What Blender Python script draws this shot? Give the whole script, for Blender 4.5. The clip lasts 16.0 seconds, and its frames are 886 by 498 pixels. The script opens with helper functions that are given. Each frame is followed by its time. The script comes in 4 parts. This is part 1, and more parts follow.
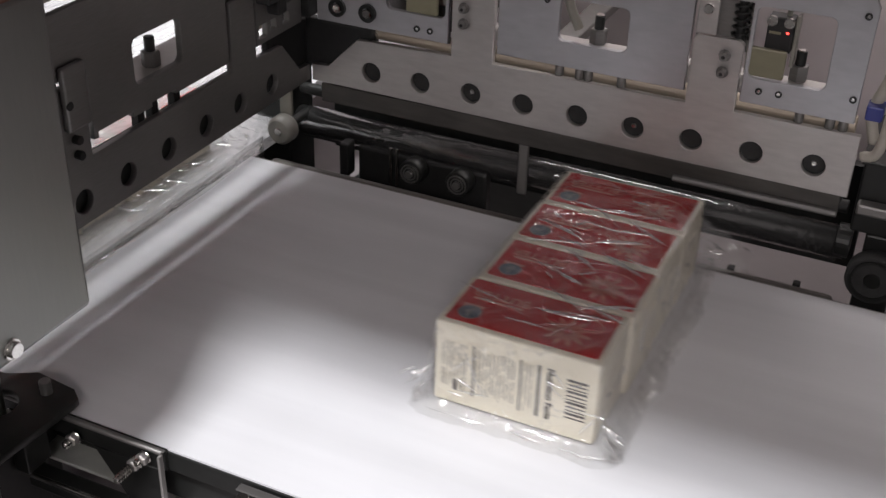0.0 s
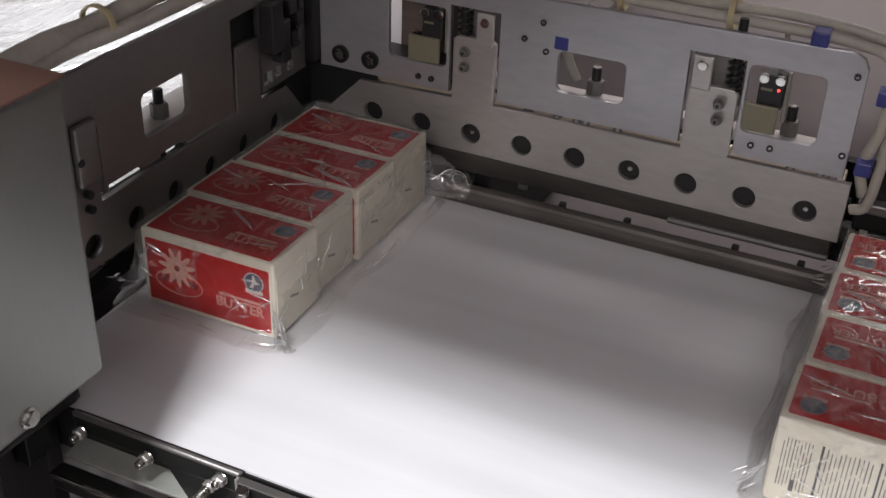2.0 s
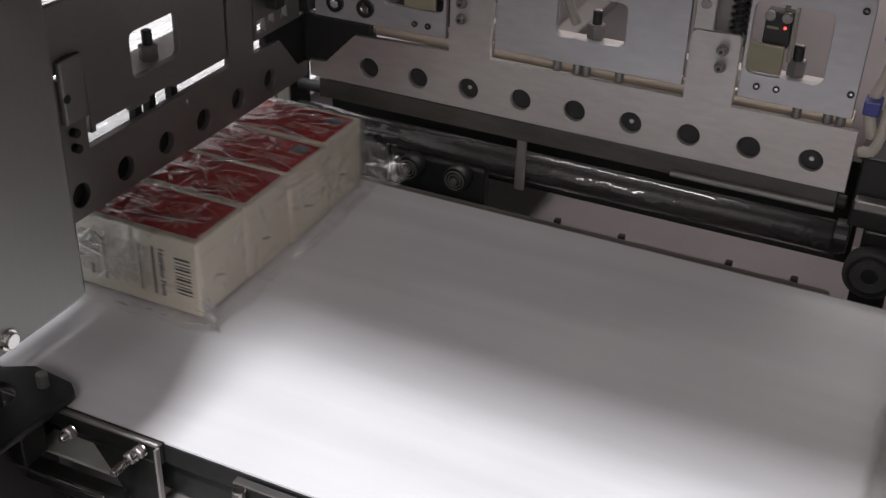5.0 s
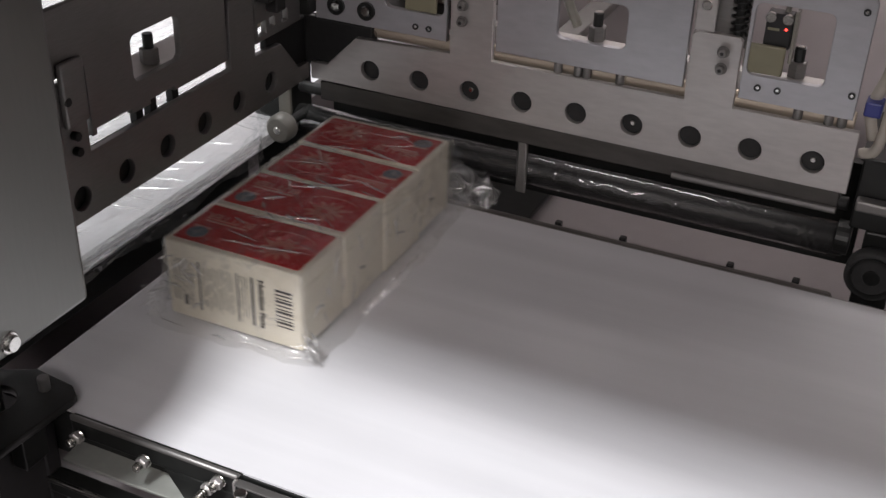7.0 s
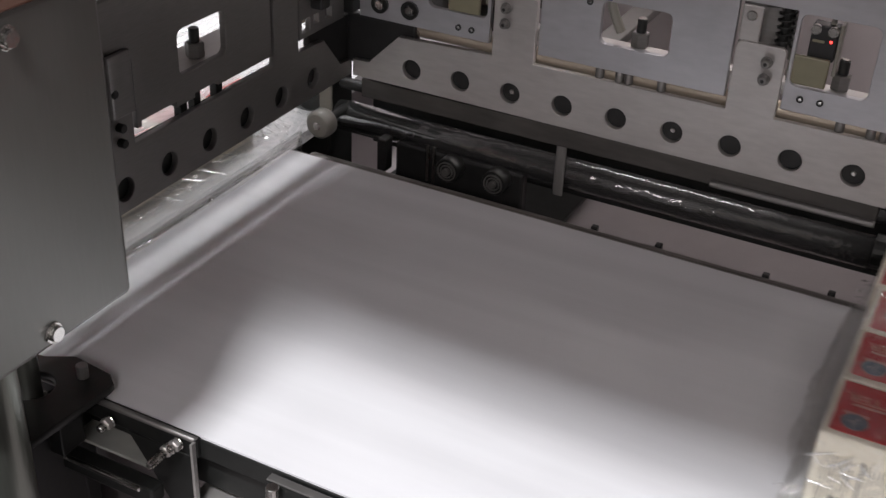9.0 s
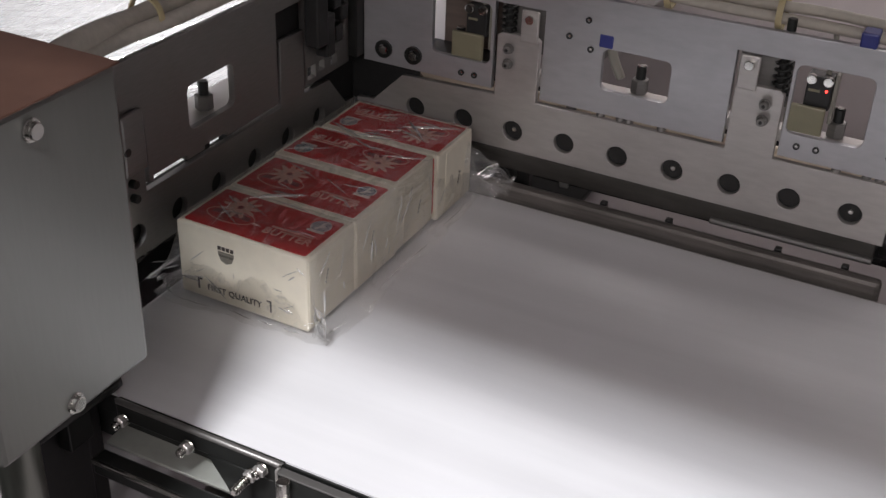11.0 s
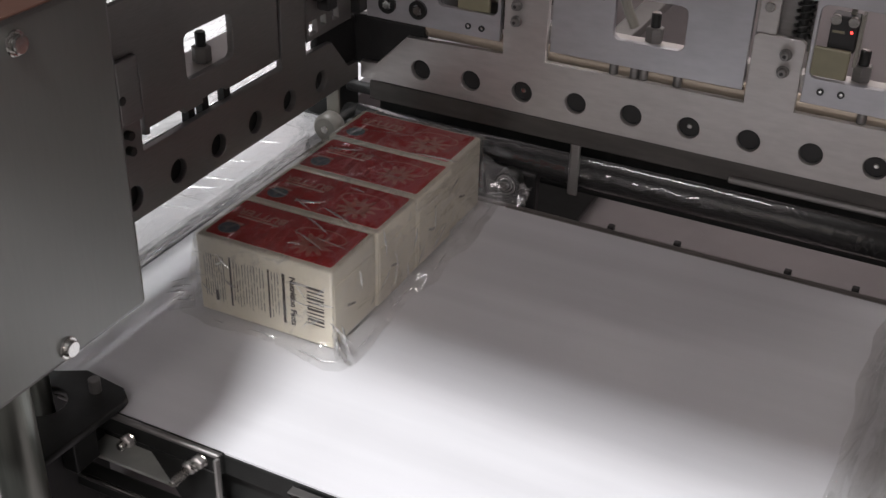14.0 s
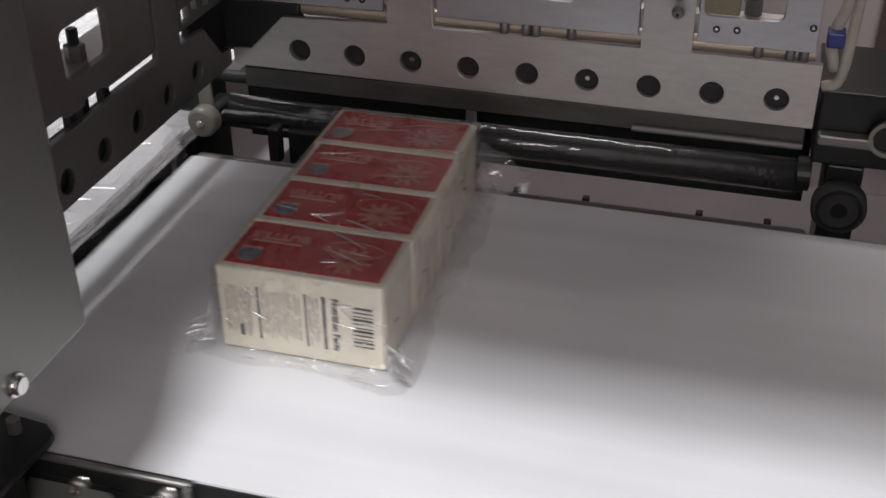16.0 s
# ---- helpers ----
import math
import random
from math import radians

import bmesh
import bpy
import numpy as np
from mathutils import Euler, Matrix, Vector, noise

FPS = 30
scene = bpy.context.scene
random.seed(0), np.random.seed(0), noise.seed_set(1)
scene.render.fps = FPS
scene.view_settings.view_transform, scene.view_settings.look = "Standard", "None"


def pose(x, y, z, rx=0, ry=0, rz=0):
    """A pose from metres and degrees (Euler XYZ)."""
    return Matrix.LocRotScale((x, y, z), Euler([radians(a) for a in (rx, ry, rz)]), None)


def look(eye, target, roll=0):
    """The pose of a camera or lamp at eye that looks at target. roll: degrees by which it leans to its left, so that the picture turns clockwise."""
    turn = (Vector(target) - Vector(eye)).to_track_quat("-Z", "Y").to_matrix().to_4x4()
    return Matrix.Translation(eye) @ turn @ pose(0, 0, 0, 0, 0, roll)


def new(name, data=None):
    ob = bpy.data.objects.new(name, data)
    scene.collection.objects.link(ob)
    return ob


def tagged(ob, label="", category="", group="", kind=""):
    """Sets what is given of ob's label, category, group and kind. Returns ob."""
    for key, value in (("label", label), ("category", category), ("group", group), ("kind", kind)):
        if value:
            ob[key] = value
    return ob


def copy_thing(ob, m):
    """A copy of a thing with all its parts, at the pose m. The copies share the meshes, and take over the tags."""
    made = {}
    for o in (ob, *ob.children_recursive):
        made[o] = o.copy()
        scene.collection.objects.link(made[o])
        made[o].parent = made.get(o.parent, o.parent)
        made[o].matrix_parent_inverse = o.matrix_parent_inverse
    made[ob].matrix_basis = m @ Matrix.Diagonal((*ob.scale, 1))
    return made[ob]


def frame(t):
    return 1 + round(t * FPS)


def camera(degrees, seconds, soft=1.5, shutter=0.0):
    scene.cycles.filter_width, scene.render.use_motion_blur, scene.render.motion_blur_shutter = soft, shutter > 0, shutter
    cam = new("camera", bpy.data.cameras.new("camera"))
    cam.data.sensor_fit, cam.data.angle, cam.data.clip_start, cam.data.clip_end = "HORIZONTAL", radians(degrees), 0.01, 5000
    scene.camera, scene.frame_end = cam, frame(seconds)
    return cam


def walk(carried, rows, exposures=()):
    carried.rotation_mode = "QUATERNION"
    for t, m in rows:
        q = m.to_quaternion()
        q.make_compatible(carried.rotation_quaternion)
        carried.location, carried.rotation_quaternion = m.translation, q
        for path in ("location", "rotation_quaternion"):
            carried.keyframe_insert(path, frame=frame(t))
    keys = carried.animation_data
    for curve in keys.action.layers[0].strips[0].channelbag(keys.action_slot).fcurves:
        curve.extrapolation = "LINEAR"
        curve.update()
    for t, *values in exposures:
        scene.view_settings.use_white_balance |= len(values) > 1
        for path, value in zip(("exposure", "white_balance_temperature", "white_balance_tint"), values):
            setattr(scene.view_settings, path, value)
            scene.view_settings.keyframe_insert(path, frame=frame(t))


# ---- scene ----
cam = camera(41.52, 16.0, soft=1.45, shutter=0.4)
# seconds, place in metres, turn in degrees
ROWS = [
    (0.0, 0.3323, -0.5926, 0.5102, 59.292, -1.466, 25.377),
    (0.5, 0.3309, -0.5887, 0.5089, 59.011, -1.353, 25.085),
    (1.0, 0.3303, -0.5879, 0.5088, 58.782, -1.327, 25.139),
    (1.5, 0.3311, -0.5892, 0.5090, 58.828, -1.289, 25.033),
    (2.0, 0.3311, -0.5934, 0.5105, 59.029, -1.797, 25.548),
    (2.5, 0.3311, -0.5943, 0.5097, 59.314, -1.684, 25.537),
    (3.0, 0.3317, -0.5943, 0.5071, 59.413, -1.649, 25.349),
    (3.5, 0.3327, -0.5927, 0.5065, 59.360, -1.620, 25.291),
    (4.0, 0.3318, -0.5918, 0.5052, 58.920, -1.347, 25.244),
    (4.5, 0.3334, -0.5941, 0.5058, 59.215, -1.550, 25.359),
    (7.0, 0.3346, -0.5940, 0.5050, 59.493, -1.403, 25.368),
    (7.5, 0.3340, -0.5910, 0.5048, 59.124, -1.239, 25.504),
    (8.0, 0.3317, -0.5887, 0.5057, 59.150, -1.268, 25.352),
    (8.5, 0.3269, -0.5899, 0.5075, 58.884, -1.634, 26.378),
    (9.0, 0.3298, -0.5974, 0.5121, 59.113, -2.305, 27.570),
    (11.5, 0.3205, -0.5985, 0.5048, 59.056, -1.759, 27.124),
    (12.0, 0.3187, -0.5956, 0.5045, 59.570, -1.350, 27.122),
    (12.5, 0.3170, -0.5939, 0.5043, 59.458, -1.325, 27.211),
    (13.0, 0.3138, -0.5912, 0.5033, 59.432, -1.504, 27.209),
    (13.5, 0.3112, -0.5886, 0.5031, 59.254, -1.391, 27.071),
    (14.0, 0.3101, -0.5883, 0.5026, 59.235, -1.295, 26.886),
    (14.5, 0.2856, -0.6266, 0.5060, 59.332, -1.296, 23.419),
    (15.0, 0.2684, -0.6761, 0.5166, 58.411, 0.104, 18.690),
    (15.5, 0.2366, -0.6375, 0.4829, 59.280, 1.328, 15.580),
    (16.0, 0.2312, -0.5879, 0.4782, 58.586, 0.356, 15.820),
]
walk(cam, [(t, pose(x, y, z, rx, ry, rz)) for t, x, y, z, rx, ry, rz in ROWS], exposures=[(0.0, 0.0), (14.3, 0.0), (15.0, -0.15), (16.0, -0.2)])

# ---- world and lights ----
world = bpy.data.worlds.new("factory_hall")
scene.world = world
world.use_nodes = True
world.node_tree.nodes["Background"].inputs[0].default_value = (0.78, 0.71, 0.72, 1)
world.node_tree.nodes["Background"].inputs[1].default_value = 0.05
scene.view_settings.exposure = 0.0


def area_lamp(name, eye, target, sx, sy, watts, colour):
    lamp = bpy.data.lights.new(name, "AREA")
    lamp.shape, lamp.size, lamp.size_y, lamp.energy, lamp.color = "RECTANGLE", sx, sy, watts, colour
    ob = new(name, lamp)
    ob.matrix_world = look(eye, target)
    return ob


area_lamp("ceiling_tube_light", (0.12, -1.18, 1.75), (0.16, -0.10, 0.0), 0.42, 0.10, 52, (0.97, 0.975, 1.0))
area_lamp("infeed_tube_light", (-0.385, 0.22, 0.62), (-0.385, 0.17, 0.0), 0.10, 0.5, 5.8, (0.97, 0.98, 1.0))
area_lamp("rear_tube_light", (0.20, 0.57, 0.44), (0.20, 0.36, 0.0), 0.75, 0.04, 1.15, (1.0, 0.94, 0.93))
# Fill light added in front to lift the belt and the rear plates.
area_lamp("hall_tube_light", (0.75, -2.5, 1.45), (0.05, 0.25, 0.1), 1.6, 0.5, 27.5, (1.0, 0.92, 0.92))

# ---- materials ----


def material(name, colour, rough=0.5, metal=0.0, scale=60.0, vary=0.15, bump=0.0, stretch=(1, 1, 1), big=6.0, random_tint=0.0, spec=0.5):
    m = bpy.data.materials.new(name)
    m.use_nodes = True
    nt = m.node_tree
    b = nt.nodes["Principled BSDF"]
    co = nt.nodes.new("ShaderNodeTexCoord")
    mp = nt.nodes.new("ShaderNodeMapping")
    mp.inputs["Scale"].default_value = stretch
    nt.links.new(co.outputs["Object"], mp.inputs[0])
    n1 = nt.nodes.new("ShaderNodeTexNoise")
    n1.inputs["Scale"].default_value, n1.inputs["Detail"].default_value = scale, 6
    n2 = nt.nodes.new("ShaderNodeTexNoise")
    n2.inputs["Scale"].default_value, n2.inputs["Detail"].default_value = big, 3
    nt.links.new(mp.outputs[0], n1.inputs["Vector"])
    nt.links.new(co.outputs["Object"], n2.inputs["Vector"])
    mix = nt.nodes.new("ShaderNodeMath")
    mix.operation = "ADD"
    nt.links.new(n1.outputs[0], mix.inputs[0])
    nt.links.new(n2.outputs[0], mix.inputs[1])
    ramp = nt.nodes.new("ShaderNodeMapRange")
    ramp.inputs["From Min"].default_value, ramp.inputs["From Max"].default_value = 0.6, 1.4
    ramp.inputs["To Min"].default_value, ramp.inputs["To Max"].default_value = 1 - vary, 1 + vary
    nt.links.new(mix.outputs[0], ramp.inputs[0])
    tint = nt.nodes.new("ShaderNodeVectorMath")
    tint.operation = "SCALE"
    tint.inputs[0].default_value = colour
    nt.links.new(ramp.outputs[0], tint.inputs["Scale"])
    nt.links.new(tint.outputs[0], b.inputs["Base Color"])
    rr = nt.nodes.new("ShaderNodeMapRange")
    rr.inputs["From Min"].default_value, rr.inputs["From Max"].default_value = 0.3, 0.7
    rr.inputs["To Min"].default_value, rr.inputs["To Max"].default_value = max(rough - 0.08, 0.03), min(rough + 0.1, 1)
    nt.links.new(n2.outputs[0], rr.inputs[0])
    nt.links.new(rr.outputs[0], b.inputs["Roughness"])
    b.inputs["Metallic"].default_value = metal
    b.inputs["Specular IOR Level"].default_value = spec
    if bump:
        bp = nt.nodes.new("ShaderNodeBump")
        bp.inputs["Strength"].default_value, bp.inputs["Distance"].default_value = bump, 0.001
        nt.links.new(n1.outputs[0], bp.inputs["Height"])
        nt.links.new(bp.outputs[0], b.inputs["Normal"])
    return m


def film_material(name, haze, gloss, scale, strength, rough=0.08, wisp=0.0, fine=24.0):
    """Clear packing film: see-through, with a milky share and a sharp gloss on its wrinkles."""
    m = bpy.data.materials.new(name)
    m.use_nodes = True
    nt = m.node_tree
    nt.nodes.clear()
    out = nt.nodes.new("ShaderNodeOutputMaterial")
    clear = nt.nodes.new("ShaderNodeBsdfTransparent")
    clear.inputs[0].default_value = (0.97, 0.97, 0.965, 1)
    milk = nt.nodes.new("ShaderNodeBsdfDiffuse")
    milk.inputs[0].default_value = (0.8, 0.8, 0.8, 1)
    shine = nt.nodes.new("ShaderNodeBsdfGlossy")
    shine.inputs["Roughness"].default_value = rough
    shine.inputs[0].default_value = (1, 1, 1, 1)
    co = nt.nodes.new("ShaderNodeTexCoord")
    wr = nt.nodes.new("ShaderNodeTexNoise")
    wr.inputs["Scale"].default_value, wr.inputs["Detail"].default_value, wr.inputs["Distortion"].default_value = scale, 2, 2.2
    mp = nt.nodes.new("ShaderNodeMapping")
    mp.inputs["Rotation"].default_value, mp.inputs["Scale"].default_value = (0.3, 0.4, 0.7), (1.0, 0.28, 1.0)
    nt.links.new(co.outputs["Object"], mp.inputs[0])
    nt.links.new(mp.outputs[0], wr.inputs["Vector"])
    bp = nt.nodes.new("ShaderNodeBump")
    bp.inputs["Strength"].default_value, bp.inputs["Distance"].default_value = strength, 0.006
    nt.links.new(wr.outputs[0], bp.inputs["Height"])
    nt.links.new(bp.outputs[0], shine.inputs["Normal"])
    fr = nt.nodes.new("ShaderNodeFresnel")
    fr.inputs[0].default_value = 1.5
    nt.links.new(bp.outputs[0], fr.inputs["Normal"])
    up = nt.nodes.new("ShaderNodeMath")
    up.operation, up.use_clamp = "MULTIPLY", True
    up.inputs[1].default_value = gloss
    low = nt.nodes.new("ShaderNodeMath")
    low.operation = "MINIMUM"
    low.inputs[1].default_value = 0.16
    nt.links.new(fr.outputs[0], low.inputs[0])
    nt.links.new(low.outputs[0], up.inputs[0])
    a = nt.nodes.new("ShaderNodeMixShader")
    a.inputs[0].default_value = haze
    if wisp:
        # milky noise lines, glints of creases painted into the film
        cr = nt.nodes.new("ShaderNodeTexNoise")
        cr.inputs["Scale"].default_value, cr.inputs["Detail"].default_value, cr.inputs["Distortion"].default_value = fine, 3, 0.6
        nt.links.new(mp.outputs[0], cr.inputs["Vector"])
        off = nt.nodes.new("ShaderNodeMath")
        off.operation = "SUBTRACT"
        off.inputs[1].default_value = 0.5
        nt.links.new(cr.outputs[0], off.inputs[0])
        size = nt.nodes.new("ShaderNodeMath")
        size.operation = "ABSOLUTE"
        nt.links.new(off.outputs[0], size.inputs[0])
        line = nt.nodes.new("ShaderNodeMapRange")
        line.inputs["From Max"].default_value = 0.022
        line.inputs["To Min"].default_value, line.inputs["To Max"].default_value = 1.0, 0.0
        nt.links.new(size.outputs[0], line.inputs[0])
        patch = nt.nodes.new("ShaderNodeMapRange")
        patch.inputs["From Min"].default_value, patch.inputs["From Max"].default_value = 0.42, 0.66
        nt.links.new(wr.outputs[0], patch.inputs[0])
        both = nt.nodes.new("ShaderNodeMath")
        both.operation = "MULTIPLY"
        nt.links.new(line.outputs[0], both.inputs[0])
        nt.links.new(patch.outputs[0], both.inputs[1])
        milky = nt.nodes.new("ShaderNodeMath")
        milky.operation, milky.use_clamp = "MULTIPLY_ADD", True
        milky.inputs[1].default_value, milky.inputs[2].default_value = wisp, haze
        nt.links.new(both.outputs[0], milky.inputs[0])
        nt.links.new(milky.outputs[0], a.inputs[0])
    nt.links.new(clear.outputs[0], a.inputs[1])
    nt.links.new(milk.outputs[0], a.inputs[2])
    c = nt.nodes.new("ShaderNodeMixShader")
    nt.links.new(up.outputs[0], c.inputs[0])
    nt.links.new(a.outputs[0], c.inputs[1])
    nt.links.new(shine.outputs[0], c.inputs[2])
    nt.links.new(c.outputs[0], out.inputs[0])
    return m


def glow(name, colour, strength):
    m = bpy.data.materials.new(name)
    m.use_nodes = True
    b = m.node_tree.nodes["Principled BSDF"]
    b.inputs["Base Color"].default_value = (*colour, 1)
    b.inputs["Emission Color"].default_value = (*colour, 1)
    b.inputs["Emission Strength"].default_value = strength
    return m


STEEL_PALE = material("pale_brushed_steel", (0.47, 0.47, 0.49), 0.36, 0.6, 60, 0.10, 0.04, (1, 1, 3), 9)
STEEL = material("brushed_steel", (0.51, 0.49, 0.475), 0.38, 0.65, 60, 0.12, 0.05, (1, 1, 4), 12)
# Dull steel of small parts; its dark base also paints shade on the cross-arm plates.
STEEL_DULL_SHADED = material("dull_shaded_steel", (0.25, 0.242, 0.235), 0.45, 0.75, 80, 0.12, 0.08, (1, 1, 12), 10)
# guard's base is lowered as well, to carry the shade on the left side
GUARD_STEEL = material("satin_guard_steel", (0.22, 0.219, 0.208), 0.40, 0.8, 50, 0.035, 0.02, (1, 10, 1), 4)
CHROME = material("bright_steel", (0.70, 0.69, 0.66), 0.16, 1.0, 200, 0.08, 0.05, (1, 1, 1), 20)
POST = material("satin_post_steel", (0.24, 0.25, 0.225), 0.34, 0.9, 90, 0.15, 0.05, (6, 6, 0.3), 12)
# warm light on the guide rods is mixed into their base colour
WARM_LIT = material("warm_lit_rod", (0.62, 0.54, 0.44), 0.35, 0.6, 120, 0.12, 0.08, (1, 8, 8), 12)
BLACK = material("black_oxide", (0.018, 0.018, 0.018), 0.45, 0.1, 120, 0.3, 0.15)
DARK = material("dark_machined_steel", (0.025, 0.026, 0.025), 0.38, 0.4, 80, 0.25, 0.15)
RUBBER = material("dark_rubber", (0.03, 0.03, 0.03), 0.7, 0.0, 150, 0.3, 0.3)
TRAY = material("grey_pink_tray_paint", (0.30, 0.268, 0.272), 0.6, 0.0, 40, 0.06, 0.04, (1, 1, 1), 3)
BROWN = material("brown_pressed_board", (0.13, 0.10, 0.085), 0.5, 0.1, 90, 0.25, 0.2, (0.2, 3, 3), 14)
PAINT = material("pale_machine_paint", (0.58, 0.53, 0.535), 0.55, 0.0, 40, 0.05, 0.04, (1, 1, 1), 3)
RAIL = material("worn_rail_steel", (0.15, 0.138, 0.128), 0.42, 0.45, 110, 0.35, 0.2, (0.2, 3, 3), 14)
# for the unseen light screens added above the bed
SHADE_SHEET = material("dull_shade_sheet", (0.26, 0.24, 0.24), 0.6, 0.2, 40, 0.08, 0.04, (1, 1, 1), 3)
# Lip steel darkened to include the shadow it lies in with the jaw up.
SHADED_LIP = material("shaded_lip_steel", (0.085, 0.08, 0.074), 0.45, 0.5, 90, 0.25, 0.1, (0.4, 2, 2), 14)
# Streaks along X put soft shadow and reflection bands into the belt's colour.
BELT = material("white_belt_shade_streaks", (0.72, 0.715, 0.735), 0.42, 0.0, 13, 0.17, 0.03, (0.10, 1.5, 1), 3.0, spec=0.4)
BELT_EDGE = material("worn_belt_edge", (0.30, 0.29, 0.29), 0.7, 0.0, 160, 0.45, 0.4, (0.6, 4, 1), 40)
ROLLER_CAP = material("clouded_grey_plastic", (0.21, 0.20, 0.18), 0.35, 0.0, 60, 0.2, 0.05)
PALE_PLATE = material("grey_green_plate_paint", (0.36, 0.37, 0.34), 0.45, 0.1, 70, 0.18, 0.06, (1, 1, 1), 18)
OLIVE = material("olive_bracket_paint", (0.23, 0.215, 0.145), 0.45, 0.2, 90, 0.1, 0.05)
EMBLEM_PALE = material("pale_emblem_print", (0.24, 0.235, 0.25), 0.5, 0.0, 150, 0.2)
PLASTIC = material("milky_plastic", (0.24, 0.23, 0.20), 0.4, 0.0, 60, 0.1, 0.05)
CARTON = material("cream_carton_board", (0.80, 0.745, 0.62), 0.6, 0.0, 90, 0.06, 0.08, (1, 1, 1), 12)
RED = material("red_carton_print", (0.50, 0.018, 0.018), 0.5, 0.0, 120, 0.14, 0.05, (1, 1, 1), 18, spec=0.2)
PINK = material("pale_print_on_red", (0.66, 0.30, 0.25), 0.5, 0.0, 150, 0.2)
WHITE_INK = material("white_print", (0.80, 0.70, 0.66), 0.5, 0.0, 150, 0.1)
DARK_RED = material("dark_red_print", (0.22, 0.016, 0.022), 0.5, 0.0, 150, 0.15)
BLUE_INK = material("blue_print", (0.025, 0.05, 0.12), 0.5, 0.0, 150, 0.15)
BLACK_INK = material("black_print", (0.06, 0.05, 0.045), 0.55, 0.0, 200, 0.2)
GREY_INK = material("grey_print", (0.20, 0.185, 0.155), 0.6, 0.0, 300, 0.3)
SLEEVE = material("beige_cable_sleeve", (0.42, 0.39, 0.34), 0.6, 0.0, 140, 0.15, 0.4, (1, 1, 1), 25)
BLUE = material("blue_plastic_clip", (0.035, 0.045, 0.22), 0.4)
STRAW = material("yellowed_cable_tie", (0.45, 0.38, 0.22), 0.5)
WALLPAINT = material("hall_wall_paint", (0.55, 0.52, 0.52), 0.8, 0.0, 8, 0.08)
CONCRETE = material("grey_concrete_floor", (0.28, 0.27, 0.26), 0.7, 0.0, 12, 0.2, 0.1)
# orange reflection on the guard's top is painted into this brown
WARM_REFLECTION = material("reddish_reflection_sheet", (0.15, 0.080, 0.060), 0.35, 0.7, 60, 0.15, 0.05)
# Milky share whitens the ridges in place of lamp glints.
FOLD_GLINT = film_material("film_crease", 0.34, 6.0, 60, 0.1, 0.22)
FILM = film_material("clear_shrink_film", 0.018, 1.7, 40, 0.5, 0.09, 0.20, 20.0)
FILM_WEB = film_material("slack_clear_film", 0.16, 2.2, 30, 1.0, 0.07)
FILM_VEIL = film_material("film_flap", 0.07, 1.5, 30, 0.6, 0.10, 0.25, 26.0)
# high milky share paints the white glare of the upper film
FILM_TOP = film_material("drawn_upper_film", 0.45, 2.4, 30, 0.8, 0.10)
FLOWER = material("dim_flower_print", (0.68, 0.36, 0.29), 0.5, 0.0, 150, 0.25)
FLOWER_FAINT = material("faint_flower_print", (0.60, 0.17, 0.13), 0.5, 0.0, 90, 0.35)
FAINT_PRINT = material("faint_print_on_red", (0.62, 0.21, 0.17), 0.5, 0.0, 150, 0.3)
FILM_TIGHT = film_material("film_on_bar", 0.03, 2.4, 22, 0.5, 0.07)
LED = glow("red_led", (1.0, 0.05, 0.04), 4.0)

# ---- building helpers ----


def link(name, me, mat, parent=None, label=""):
    me.materials.clear()
    me.materials.append(mat)
    ob = new(name, me)
    if parent is not None:
        ob.parent = parent
    if label:
        ob["label"] = label
    return ob


def part(name, bm, mat, parent=None, label="", smooth=False):
    me = bpy.data.meshes.new(name)
    bmesh.ops.recalc_face_normals(bm, faces=bm.faces[:])
    if smooth:
        for f in bm.faces:
            f.smooth = len(f.verts) == 4
    bm.to_mesh(me)
    bm.free()
    return link(name, me, mat, parent, label)


def empty(name, m=None):
    ob = new(name)
    ob.empty_display_size = 0.02
    if m is not None:
        ob.matrix_world = m
    return ob


def box_bm(x0, x1, y0, y1, z0, z1, bevel=0.001, bm=None):
    bm = bm or bmesh.new()
    made = bmesh.ops.create_cube(bm, size=1.0)["verts"]
    for v in made:
        v.co = Vector(((x0 + x1) / 2 + v.co.x * (x1 - x0), (y0 + y1) / 2 + v.co.y * (y1 - y0), (z0 + z1) / 2 + v.co.z * (z1 - z0)))
    if bevel:
        edges = list({e for v in made for e in v.link_edges})
        bmesh.ops.bevel(bm, geom=edges, offset=bevel, segments=2, affect="EDGES", profile=0.5)
    return bm


TURN = {"x": Matrix.Rotation(math.pi / 2, 4, "Y"), "y": Matrix.Rotation(-math.pi / 2, 4, "X"), "z": Matrix.Identity(4)}


def cyl_bm(centre, r, length, axis="z", seg=24, bevel=0.0006, r2=None, bm=None):
    bm = bm or bmesh.new()
    made = bmesh.ops.create_cone(bm, cap_ends=True, segments=seg, radius1=r, radius2=r if r2 is None else r2, depth=length)["verts"]
    if bevel:
        caps = [e for e in {e for v in made for e in v.link_edges} if abs(e.verts[0].co.z - e.verts[1].co.z) < 1e-6]
        new_v = bmesh.ops.bevel(bm, geom=caps, offset=bevel, segments=1, affect="EDGES")["verts"]
        made = list({v for v in made if v.is_valid} | set(new_v))
    bmesh.ops.transform(bm, matrix=Matrix.Translation(centre) @ TURN[axis], verts=made)
    return bm


